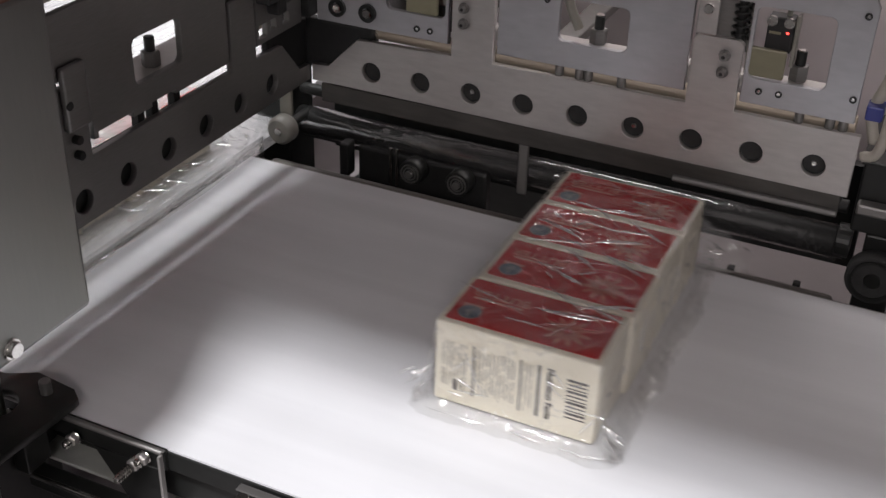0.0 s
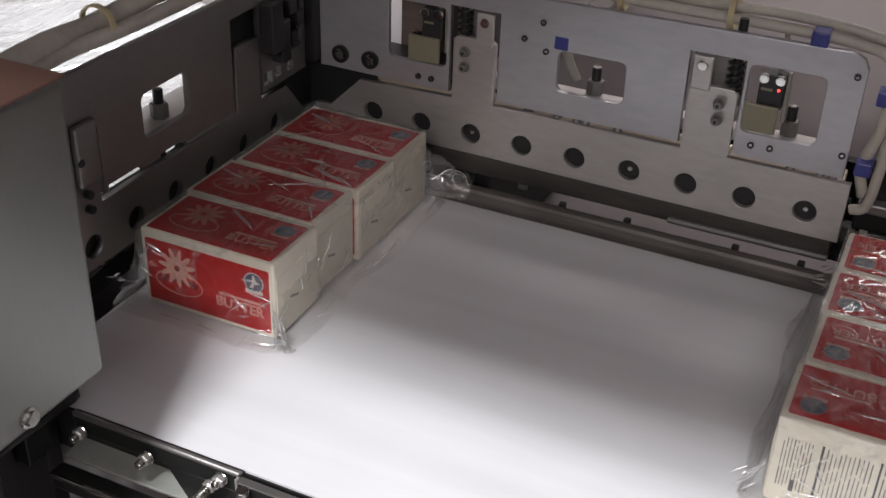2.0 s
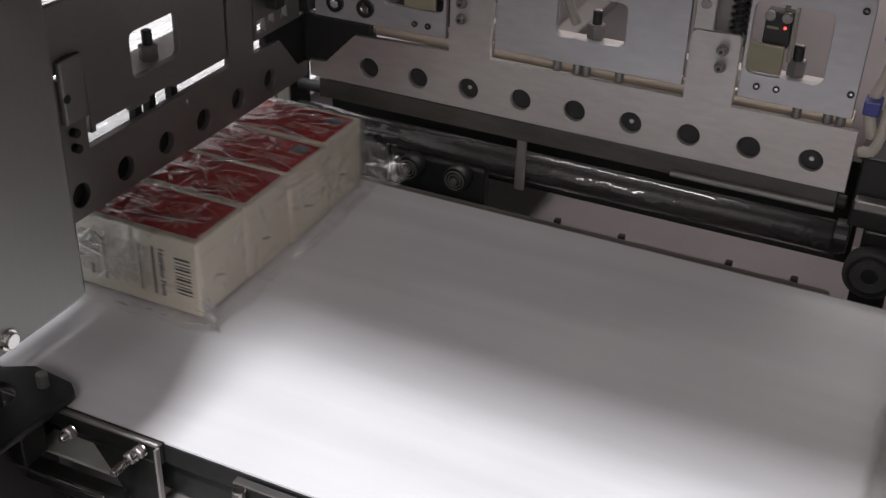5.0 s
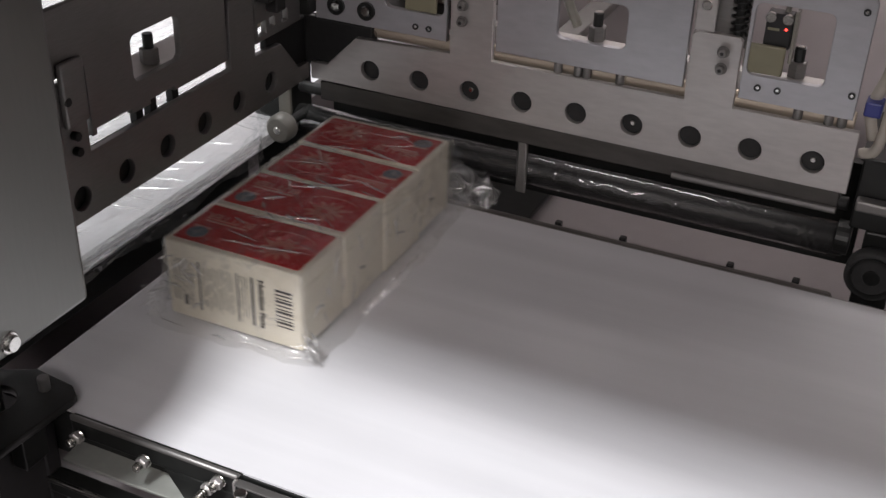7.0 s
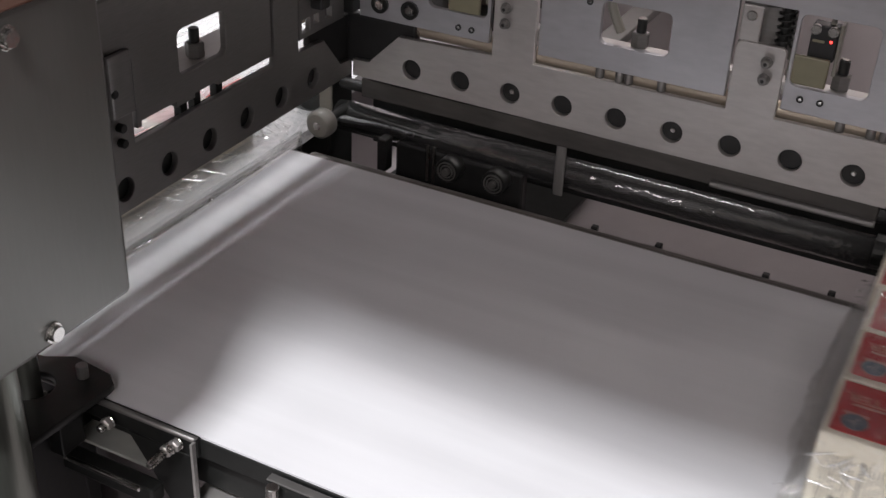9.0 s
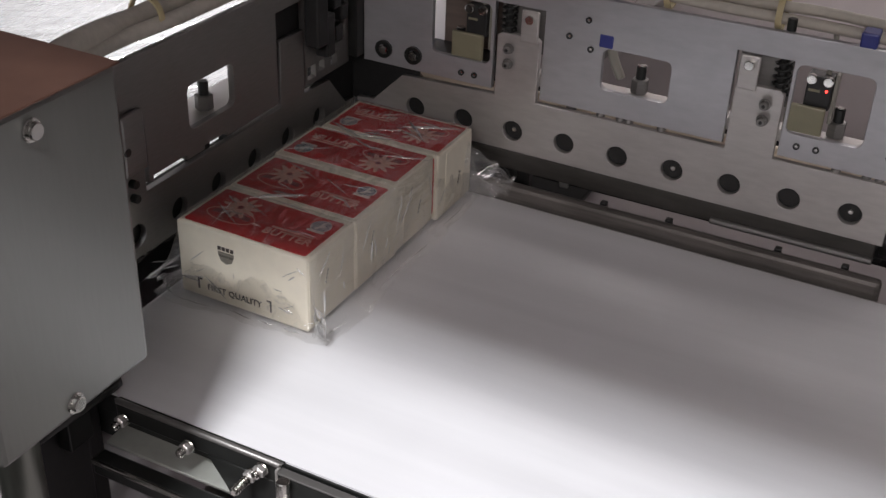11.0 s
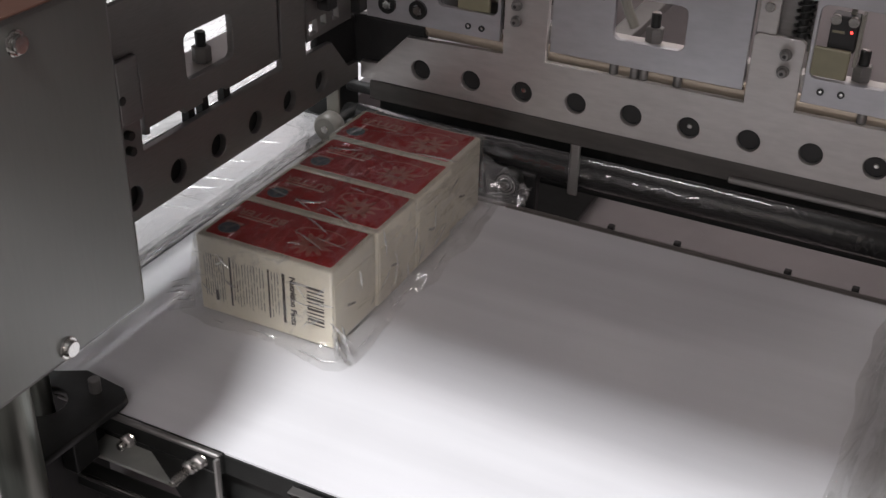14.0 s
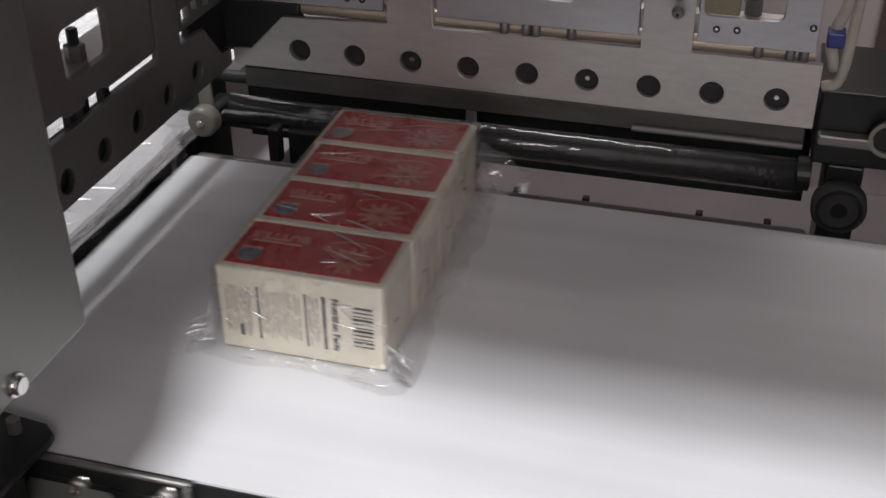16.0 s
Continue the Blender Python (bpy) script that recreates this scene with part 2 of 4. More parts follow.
def ring_bm(centre, r_out, r_in, length, axis="z", seg=28):
    """A washer or short pipe."""
    bm = bmesh.new()
    rows = []
    for r, h in ((r_in, -0.5), (r_out, -0.5), (r_out, 0.5), (r_in, 0.5)):
        rows.append([bm.verts.new((r * math.cos(2 * math.pi * i / seg), r * math.sin(2 * math.pi * i / seg), h * length)) for i in range(seg)])
    for k in range(4):
        a, b = rows[k], rows[(k + 1) % 4]
        for i in range(seg):
            bm.faces.new((a[i], a[(i + 1) % seg], b[(i + 1) % seg], b[i]))
    bmesh.ops.transform(bm, matrix=Matrix.Translation(centre) @ TURN[axis], verts=bm.verts[:])
    return bm


def sweep_bm(points, r, seg=10, steps=6):
    """A round tube along a smooth line through the points."""
    pts = [Vector(p) for p in points]
    ext = [2 * pts[0] - pts[1], *pts, 2 * pts[-1] - pts[-2]]
    line = []
    for i in range(1, len(ext) - 2):
        p0, p1, p2, p3 = ext[i - 1:i + 3]
        for k in range(steps):
            t = k / steps
            line.append(0.5 * (2 * p1 + (p2 - p0) * t + (2 * p0 - 5 * p1 + 4 * p2 - p3) * t * t + (3 * p1 - p0 - 3 * p2 + p3) * t ** 3))
    line.append(pts[-1])
    bm = bmesh.new()
    last = None
    for i, p in enumerate(line):
        d = (line[min(i + 1, len(line) - 1)] - line[max(i - 1, 0)]).normalized()
        side = d.cross(Vector((0.13, 0.21, 0.97))).normalized()
        up = side.cross(d)
        ring = [bm.verts.new(p + r * (math.cos(2 * math.pi * k / seg) * side + math.sin(2 * math.pi * k / seg) * up)) for k in range(seg)]
        if last:
            for k in range(seg):
                bm.faces.new((last[k], last[(k + 1) % seg], ring[(k + 1) % seg], ring[k]))
        else:
            bm.faces.new(ring)
        last = ring
    bm.faces.new(last[::-1])
    return bm


def plate_mesh(name, outlines, thick, m, bevel=0.0006):
    """A flat plate from closed outlines (the first round the plate, the rest its holes), at the pose m; its front is at local z = 0."""
    cu = bpy.data.curves.new(name, "CURVE")
    cu.dimensions, cu.fill_mode = "2D", "BOTH"
    cu.extrude, cu.bevel_depth, cu.bevel_resolution = thick / 2 - bevel, bevel, 1
    cu.offset = -bevel
    for pts in outlines:
        sp = cu.splines.new("POLY")
        sp.points.add(len(pts) - 1)
        for p, (u, v) in zip(sp.points, pts):
            p.co = (u, v, 0, 1)
        sp.use_cyclic_u = True
    tmp = bpy.data.objects.new(name, cu)
    scene.collection.objects.link(tmp)
    bpy.context.view_layer.update()
    me = bpy.data.meshes.new_from_object(tmp)
    bpy.data.objects.remove(tmp)
    me.transform(m @ Matrix.Translation((0, 0, -thick / 2)))
    bm = bmesh.new()
    bm.from_mesh(me)
    bmesh.ops.remove_doubles(bm, verts=bm.verts[:], dist=0.00002)
    bm.to_mesh(me)
    bm.free()
    return me


def disc(u, v, r, n=28, squash=1.0):
    return [(u + r * math.cos(2 * math.pi * i / n), v + r * squash * math.sin(2 * math.pi * i / n)) for i in range(n)]


def rounded(u0, v0, u1, v1, r=0.006, n=5):
    pts = []
    for cu, cv, a in ((u1 - r, v0 + r, -90), (u1 - r, v1 - r, 0), (u0 + r, v1 - r, 90), (u0 + r, v0 + r, 180)):
        for k in range(n + 1):
            w = radians(a + 90 * k / n)
            pts.append((cu + r * math.cos(w), cv + r * math.sin(w)))
    return pts


def text_mesh(words, size, m, thick=0.0002, bold=0.0):
    cu = bpy.data.curves.new("lettering", "FONT")
    cu.body, cu.size, cu.align_x, cu.align_y, cu.extrude = words, size, "CENTER", "CENTER", thick
    cu.resolution_u, cu.offset = 2, bold
    tmp = bpy.data.objects.new("lettering", cu)
    scene.collection.objects.link(tmp)
    bpy.context.view_layer.update()
    me = bpy.data.meshes.new_from_object(tmp)
    bpy.data.objects.remove(tmp)
    me.transform(m)
    return me


# local u -> world, v -> up, front towards the camera
BACK = Matrix(((1, 0, 0, 0), (0, 0, -1, 0.293), (0, 1, 0, 0), (0, 0, 0, 1)))
LEFT = Matrix(((0, 0, 1, -0.2138), (1, 0, 0, 0), (0, 1, 0, 0), (0, 0, 0, 1)))

# ---- the hall and the machine's base ----


def room():
    def wall(name, dims, mat, label):
        ob = part(name, box_bm(*dims, bevel=0), mat)
        tagged(ob, label, "wall" if "wall" in name else name, kind="structure")
    wall("floor", (-3.5, 3.5, -3, 3.5, -1.0, -0.9), CONCRETE, "grey concrete factory floor under the machine")
    wall("ceiling", (-3.5, 3.5, -3, 3.5, 2.3, 2.4), WALLPAINT, "pale painted ceiling of the factory hall")
    wall("wall_north", (-3.5, 3.5, 3.5, 3.6, -0.9, 2.3), WALLPAINT, "pale painted wall behind the machine")
    wall("wall_south", (-3.5, 3.5, -3.1, -3, -0.9, 2.3), WALLPAINT, "pale painted wall of the hall")
    wall("wall_west", (-3.6, -3.5, -3, 3.5, -0.9, 2.3), WALLPAINT, "pale painted wall beyond the infeed")
    wall("wall_east", (3.5, 3.6, -3, 3.5, -0.9, 2.3), WALLPAINT, "pale painted wall beyond the outfeed")


room()


def machine_frame():
    root = tagged(empty("machine_frame"), "pale painted machine frame with open bed and unseen light screens", "machine frame")
    part("base_tray", box_bm(-1.6, 1.6, -0.30, 0.62, -0.16, -0.14), TRAY, root)
    part("rear_panel", box_bm(-1.6, 1.6, 0.62, 0.64, -0.16, 0.42), PAINT, root)
    part("front_shelf", box_bm(-1.5, -0.165, -0.60, -0.238, -0.160, -0.125), DARK, root, "dark lower shelf")
    part("front_skirt", box_bm(-1.5, 1.5, -0.62, -0.602, -0.9, -0.125), DARK, root, "dark front skirt panel")
    part("rear_cover", box_bm(0.346, 0.62, 0.606, 0.6195, -0.02, 0.42, 0.002), BROWN, root, "dark brown cover board")
    # Unseen sheet overhead, added to cut the ceiling light off the rear belt.
    part("hood", box_bm(-1.4, 1.6, -0.533, 0.64, 0.80, 0.82), SHADE_SHEET, root, "unseen dull dark sheet that shades the belt")
    # Unseen screen, added to keep the infeed light off the outfeed belt.
    part("hood_side", box_bm(-0.325, -0.315, -0.55, 0.62, 0.345, 0.80), SHADE_SHEET, root)
    # Unseen screen, added to hold the rear light behind the jaw.
    part("hood_partition", box_bm(-0.315, 1.6, 0.40, 0.41, 0.30, 0.80), PAINT, root)
    for x in (-1.5, 1.45):
        for y in (-0.28, 0.57):
            part("leg", box_bm(x, x + 0.05, y, y + 0.05, -0.9, -0.16), PAINT, root)
    # posts that carry the added overhead sheet, also out of view
    for x in (0.9, 1.5):
        part("hood_post", box_bm(x, x + 0.04, 0.59, 0.62, -0.14, 0.80), PAINT, root)
    return root


machine_frame()

# ---- conveyors ----


def belt_loop_bm(x0, x1, y0, y1, r):
    """A flat belt with a rounded nose at x0."""
    prof = [(x1, 0.0)]
    for k in range(9):
        a = radians(90 + 180 * k / 8)
        prof.append((x0 + r + r * math.cos(a), -r + r * math.sin(a)))
    prof.append((x1, -2 * r))
    bm = bmesh.new()
    a = [bm.verts.new((x, y0, z)) for x, z in prof]
    b = [bm.verts.new((x, y1, z)) for x, z in prof]
    n = len(prof)
    for i in range(n):
        bm.faces.new((a[i], a[(i + 1) % n], b[(i + 1) % n], b[i]))
    bm.faces.new(a)
    bm.faces.new(b[::-1])
    return bm


def outfeed():
    root = tagged(empty("outfeed_conveyor"), "outfeed conveyor with a plain white belt and sliding nose", "conveyor")
    part("belt", belt_loop_bm(-0.27, 1.4, -0.128, 0.262, 0.006), BELT, root, "smooth white conveyor belt")
    part("frayed_edge", box_bm(-0.262, 1.4, 0.2625, 0.2655, -0.006, -0.001, 0.0005), BELT_EDGE, root, "worn grey belt edge")
    part("edge_strip", box_bm(-0.25, 1.4, -0.1300, -0.1283, -0.016, -0.0012, 0.0003), DARK, root)
    part("bed", box_bm(-0.25, 1.4, -0.12, 0.255, -0.05, -0.0125), DARK, root)
    part("side_rail", box_bm(-0.209, -0.073, -0.134, -0.1285, -0.015, 0.001, 0.0012), DARK, root, "dark steel nose rail")
    # Lighter strip stands in for the highlight on the rail's top edge.
    part("rail_edge", box_bm(-0.209, -0.073, -0.1345, -0.1315, 0.0012, 0.0022, 0.0004), STEEL_DULL_SHADED, root)
    part("end_plate", box_bm(-0.0755, -0.0735, -0.1385, -0.134, -0.075, 0.0, 0.0005), STEEL, root)
    gus = plate_mesh("gusset", [[(-0.216, -0.140), (-0.112, -0.139), (-0.150, -0.112), (-0.218, -0.119)]], 0.003, Matrix.Translation((0, 0, -0.034)))
    link("gusset", gus, PALE_PLATE, root, "pale steel gusset plate")
    part("lower_rail", box_bm(-0.215, -0.095, -0.157, -0.144, -0.050, -0.036, 0.002), DARK, root)
    part("rail_strip", box_bm(-0.215, -0.105, -0.1585, -0.1555, -0.040, -0.036, 0.001), CHROME, root)
    web = plate_mesh("rail_web", [[(-0.132, -0.014), (-0.0765, -0.014), (-0.0765, -0.062), (-0.100, -0.062)]], 0.003, Matrix(((1, 0, 0, 0), (0, 0, -1, -0.1350), (0, 1, 0, 0), (0, 0, 0, 1))))
    link("rail_web", web, DARK, root, "dark triangular web plate")
    # lip in lighter steel, the edge's highlight is in its colour
    part("rail_lip", cyl_bm((-0.141, -0.1335, 0.0005), 0.0022, 0.134, "x", 12), STEEL_DULL_SHADED, root, "rounded rail lip, lighter for its highlight", smooth=True)
    for x, z, long in ((-0.145, -0.010, 0.012), (-0.094, -0.012, 0.022), (-0.200, -0.010, 0.012), (-0.086, -0.004, 0.010)):
        b = part("bolt", cyl_bm((x, -0.1365 - long / 2, z), 0.0026, long, "y", 12), CHROME, root, "bright threaded bolt")
        part("washer", cyl_bm((x, -0.1375, z), 0.0050, 0.0015, "y", 16), CHROME, b)
        part("nut", cyl_bm((x, -0.1405, z), 0.0046, 0.0042, "y", 6), STEEL, b)
        for k in range(int(long / 0.0022) - 3):
            part("thread", ring_bm((x, -0.1445 - 0.0022 * k, z), 0.0032, 0.0024, 0.0011, "y", 12), CHROME, b)
    return root


OUTFEED = outfeed()


def front_rail():
    root = tagged(empty("front_side_rail"), "dark steel side rail with a bright roller cover", "side rail")
    part("rail", box_bm(-0.012, 1.4, -0.141, -0.1345, -0.075, 0.0, 0.0015), DARK, root)
    # same painted highlight along the fixed rail
    part("rail_edge", box_bm(-0.012, 1.4, -0.1415, -0.1350, 0.0003, 0.0016, 0.0005), STEEL_DULL_SHADED, root)
    part("cover", cyl_bm((0.694, -0.150, -0.030), 0.013, 1.40, "x", 24), STEEL, root, "bright round steel cover", smooth=True)
    part("cap_screw", cyl_bm((-0.004, -0.146, -0.004), 0.0045, 0.012, "z", 12), CHROME, root)
    part("under_plate", box_bm(-0.085, -0.012, -0.134, -0.100, -0.060, -0.056, 0.001), STEEL, root, "pale lower plate")
    return root


front_rail()


def infeed():
    root = tagged(empty("infeed_conveyor"), "infeed conveyor with a white belt under slack film", "conveyor")
    part("belt", belt_loop_bm(-1.4, -0.276, -0.128, 0.348, 0.006), BELT, root, "white infeed belt")
    part("side_shelf", box_bm(-1.4, -0.322, 0.350, 0.60, -0.030, -0.012), BELT, root, "pale side shelf")
    part("bed", box_bm(-1.38, -0.285, -0.12, 0.285, -0.05, -0.0125), DARK, root)
    part("nose_bar", cyl_bm((-0.281, 0.085, -0.006), 0.0055, 0.42, "y", 16), CHROME, root, "bright round nose bar")
    return root


infeed()


def film_sheet_bm(x0, x1, y0, y1, z0, amp, nx=60, ny=60, seed=0.0):
    bm = bmesh.new()
    g = []
    for i in range(nx + 1):
        row = []
        for j in range(ny + 1):
            x, y = x0 + (x1 - x0) * i / nx, y0 + (y1 - y0) * j / ny
            n = noise.noise(Vector((x * 26 + seed, y * 9, 0.3))) + 0.5 * noise.noise(Vector((x * 60, y * 24 + seed, 1.7)))
            row.append(bm.verts.new((x, y, z0 + amp * (0.6 + n))))
        g.append(row)
    for i in range(nx):
        for j in range(ny):
            bm.faces.new((g[i][j], g[i + 1][j], g[i + 1][j + 1], g[i][j + 1]))
    return bm


def web_crease_bm(count, y0, y1, z, seed, lean):
    """Sharp drawn-out wrinkles of a slack film."""
    rnd = random.Random(seed)
    bm = bmesh.new()
    for _ in range(count):
        x, y, a = rnd.uniform(-0.62, -0.30), rnd.uniform(y0, y1), radians(rnd.gauss(lean, 16))
        u, w, length, wide = Vector((math.cos(a), math.sin(a), 0)), Vector((-math.sin(a), math.cos(a), 0)), rnd.uniform(0.02, 0.10), rnd.uniform(0.0005, 0.0016)
        last = None
        for k in range(7):
            t = k / 6 - 0.5
            c = Vector((x, y, z)) + u * (t * length) + w * (0.1 * length * t * t)
            c.x = min(c.x, -0.276)
            h = wide * (1 - 4 * t * t) + 0.0001
            row = [bm.verts.new(c - w * h), bm.verts.new(c + Vector((0, 0, h * 0.6))), bm.verts.new(c + w * h)]
            if last:
                for i in range(2):
                    bm.faces.new((last[i], last[i + 1], row[i + 1], row[i]))
            last = row
    return bm


def drape_bm():
    """The film's torn edge hanging over the conveyor's nose."""
    bm = bmesh.new()
    g = []
    for i in range(11):
        t = i / 10
        row = []
        for j in range(81):
            v = j / 80
            n = noise.noise(Vector((t * 5, v * 26, 4.0))) + 0.6 * noise.noise(Vector((t * 8, v * 70, 2.0)))
            row.append(bm.verts.new((-0.2735 + 0.0022 * n * min(1.0, 3 * t), -0.05 + 0.345 * v, 0.007 - (0.030 + 0.012 * noise.noise(Vector((0.3, v * 7, 8.0)))) * t)))
        g.append(row)
    for i in range(10):
        for j in range(80):
            bm.faces.new((g[i][j], g[i + 1][j], g[i + 1][j + 1], g[i][j + 1]))
    return bm


def film_web():
    ob = part("film_web", film_sheet_bm(-0.9, -0.257, -0.05, 0.345, 0.003, 0.003), FILM_WEB, smooth=True)
    part("film_drape", drape_bm(), FILM_WEB, ob, "crumpled film edge", smooth=True)
    tagged(part("film_crease", web_crease_bm(230, -0.03, 0.33, 0.0085, 21, 14), FOLD_GLINT, ob, "film wrinkles with milky painted glints"), kind="stuff")
    tagged(ob, "slack clear wrapping film lying on the infeed belt", "film")
    top = part("upper_film", film_sheet_bm(-0.9, -0.274, -0.12, 0.37, 0.091, 0.004, seed=7.0), FILM_TOP, smooth=True)
    tagged(part("film_crease", web_crease_bm(120, -0.10, 0.34, 0.0985, 5, 35), FOLD_GLINT, top, "film wrinkles with milky painted glints"), kind="stuff")
    tagged(top, "drawn upper film over the infeed belt, glare mixed in as milk", "film")


film_web()

# ---- the sealing head: holed lower bars and upper carriage ----


def column(u0, u1):
    return [(u1, 0.131), (u1, 0.187), (u1 - 0.004, 0.190), (u0 + 0.004, 0.190), (u0, 0.187), (u0, 0.131)]


def sealing_bar():
    root = tagged(empty("sealing_bar"), "L-shaped steel sealing jaw with a row of round holes", "sealing jaw")
    back = [(-0.2125, 0.0800), (0.281, 0.0775), (0.281, 0.131), *column(0.1415, 0.1815), *column(-0.0695, -0.0295), (-0.164, 0.128), (-0.195, 0.097), (-0.2125, 0.096)]
    holes = [disc(-0.1494 + 0.05 * i, 0.0991, 0.0095) for i in range(9)]
    link("rear_jaw", plate_mesh("rear_jaw", [back, *holes], 0.006, BACK), STEEL, root, "brushed steel jaw plate with nine holes")
    left = [(-0.20, 0.081), (0.2915, 0.081), (0.2915, 0.096), (0.274, 0.097), (0.246, 0.129), (0.205, 0.131), (0.205, 0.190), (0.170, 0.190), (0.168, 0.131), (-0.009, 0.131), (-0.009, 0.187), (-0.013, 0.190), (-0.055, 0.190), (-0.055, 0.131), (-0.20, 0.131)]
    lholes = [disc(-0.0240 + 0.05026 * i, 0.0992, 0.0095) for i in range(6)]
    # darker steel than the rear jaw: the arm's shade is in the colour
    link("cross_jaw", plate_mesh("cross_jaw", [left, *lholes], 0.006, LEFT), STEEL_DULL_SHADED, root, "steel cross jaw plate with six holes")
    part("rear_seal_block", box_bm(-0.205, 0.276, 0.312, 0.330, 0.062, 0.110, 0.0015), DARK, root, "dark seal block behind the jaw plate")
    part("cross_seal_block", box_bm(-0.238, -0.2203, -0.19, 0.231, 0.0850, 0.120, 0.0015), DARK, root, "dark seal block")
    # Added black strip that makes the holes look shaded inside.
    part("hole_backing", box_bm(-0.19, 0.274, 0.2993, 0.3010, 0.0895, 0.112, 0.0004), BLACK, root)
    part("flange", box_bm(-0.205, 0.276, 0.2965, 0.3000, 0.0585, 0.0770, 0.001), SHADED_LIP, root, "folded lower lip, darkened for shade")
    part("seal_strip", cyl_bm((0.208, 0.2945, 0.0610), 0.0030, 0.136, "x", 14), STEEL_DULL_SHADED, root)
    # Black fill stands in for the dark of the cavity between the two jaws.
    part("corner_block", box_bm(-0.262, -0.150, 0.2995, 0.311, 0.090, 0.1385, 0.002), BLACK, root, "black fill for the shaded corner cavity")
    part("corner_block", box_bm(-0.228, -0.2203, 0.232, 0.2990, 0.090, 0.1385, 0.002), BLACK, root, "black fill for the shaded corner cavity")
    for i in (2, 5, 8):
        part("cap_screw", cyl_bm((-0.1494 + 0.05 * i, 0.2982, 0.0991), 0.0024, 0.003, "y", 10), CHROME, root)
    # spring posts on the columns
    for u, s in ((0.1815, 1), (-0.0695, -1)):
        for z in (0.164, 0.178):
            w = part("socket_screw", cyl_bm((u - s * 0.013, 0.2865, z), 0.0036, 0.006, "y", 14), STEEL_DULL_SHADED, root, "dull socket screw")
            part("socket", cyl_bm((u - s * 0.013, 0.2833, z), 0.0016, 0.0006, "y", 6, 0), BLACK, w)
            part("washer", cyl_bm((u - s * 0.013, 0.2890, z), 0.0050, 0.001, "y", 16), STEEL_DULL_SHADED, w)
    return root


SEAL = sealing_bar()


def spring(parent, x, y, z0, z1, r=0.0065, turns=6):
    pts = []
    for k in range(turns * 8 + 1):
        a = 2 * math.pi * k / 8
        pts.append((x + r * math.cos(a), y + r * math.sin(a), z0 + (z1 - z0) * k / (turns * 8)))
    part("spring", sweep_bm(pts, 0.0011, 6, 1), DARK, parent, "dark coil spring", smooth=True)


def stud(parent, x, y, z):
    """A hexagon nut with a threaded stud on a window's sill."""
    s = part("stud", cyl_bm((x, y, z + 0.012), 0.0042, 0.024, "z", 14), DARK, parent, "dark threaded stud")
    part("nut", cyl_bm((x, y, z + 0.006), 0.0075, 0.013, "z", 6, 0.0008), STEEL_DULL_SHADED, s, "hexagon nut")
    part("tip", cyl_bm((x, y, z + 0.0245), 0.0036, 0.001, "z", 12), CHROME, s)


def sensor(parent, x, y, s):
    b = part("sensor", box_bm(x - 0.010, x + 0.010, y - 0.008, y + 0.006, 0.184, 0.212, 0.001), BLACK, parent, "black photo sensor")
    if s > 0:
        part("led", cyl_bm((x + s * 0.006, y - 0.0085, 0.2005), 0.0011, 0.001, "y", 10), LED, b, "glowing red light")
    part("label_plate", box_bm(x - 0.008, x + 0.001, y - 0.0085, y - 0.0080, 0.1985, 0.2005, 0), OLIVE, b)
    part("mounting_strip", box_bm(x + 0.0105, x + 0.0135, y - 0.004, y + 0.006, 0.172, 0.214, 0.0006), PLASTIC, b, "pale mounting strip")
    for k in (-1, 1):
        part("screw", cyl_bm((x + k * 0.0065, y - 0.0095, 0.209), 0.0042, 0.004, "y", 12), CHROME, b)
    part("sensor_bracket", box_bm(x - 0.022, x + 0.009, y - 0.0125, y - 0.0085, 0.163, 0.187, 0.0015), OLIVE, parent, "olive-grey sensor bracket")
    part("sensor_cable", sweep_bm([(x + 0.004, y, 0.212), (x + 0.005, y + 0.002, 0.228), (x + 0.001, y + 0.012, 0.246)], 0.0022), PLASTIC, parent)


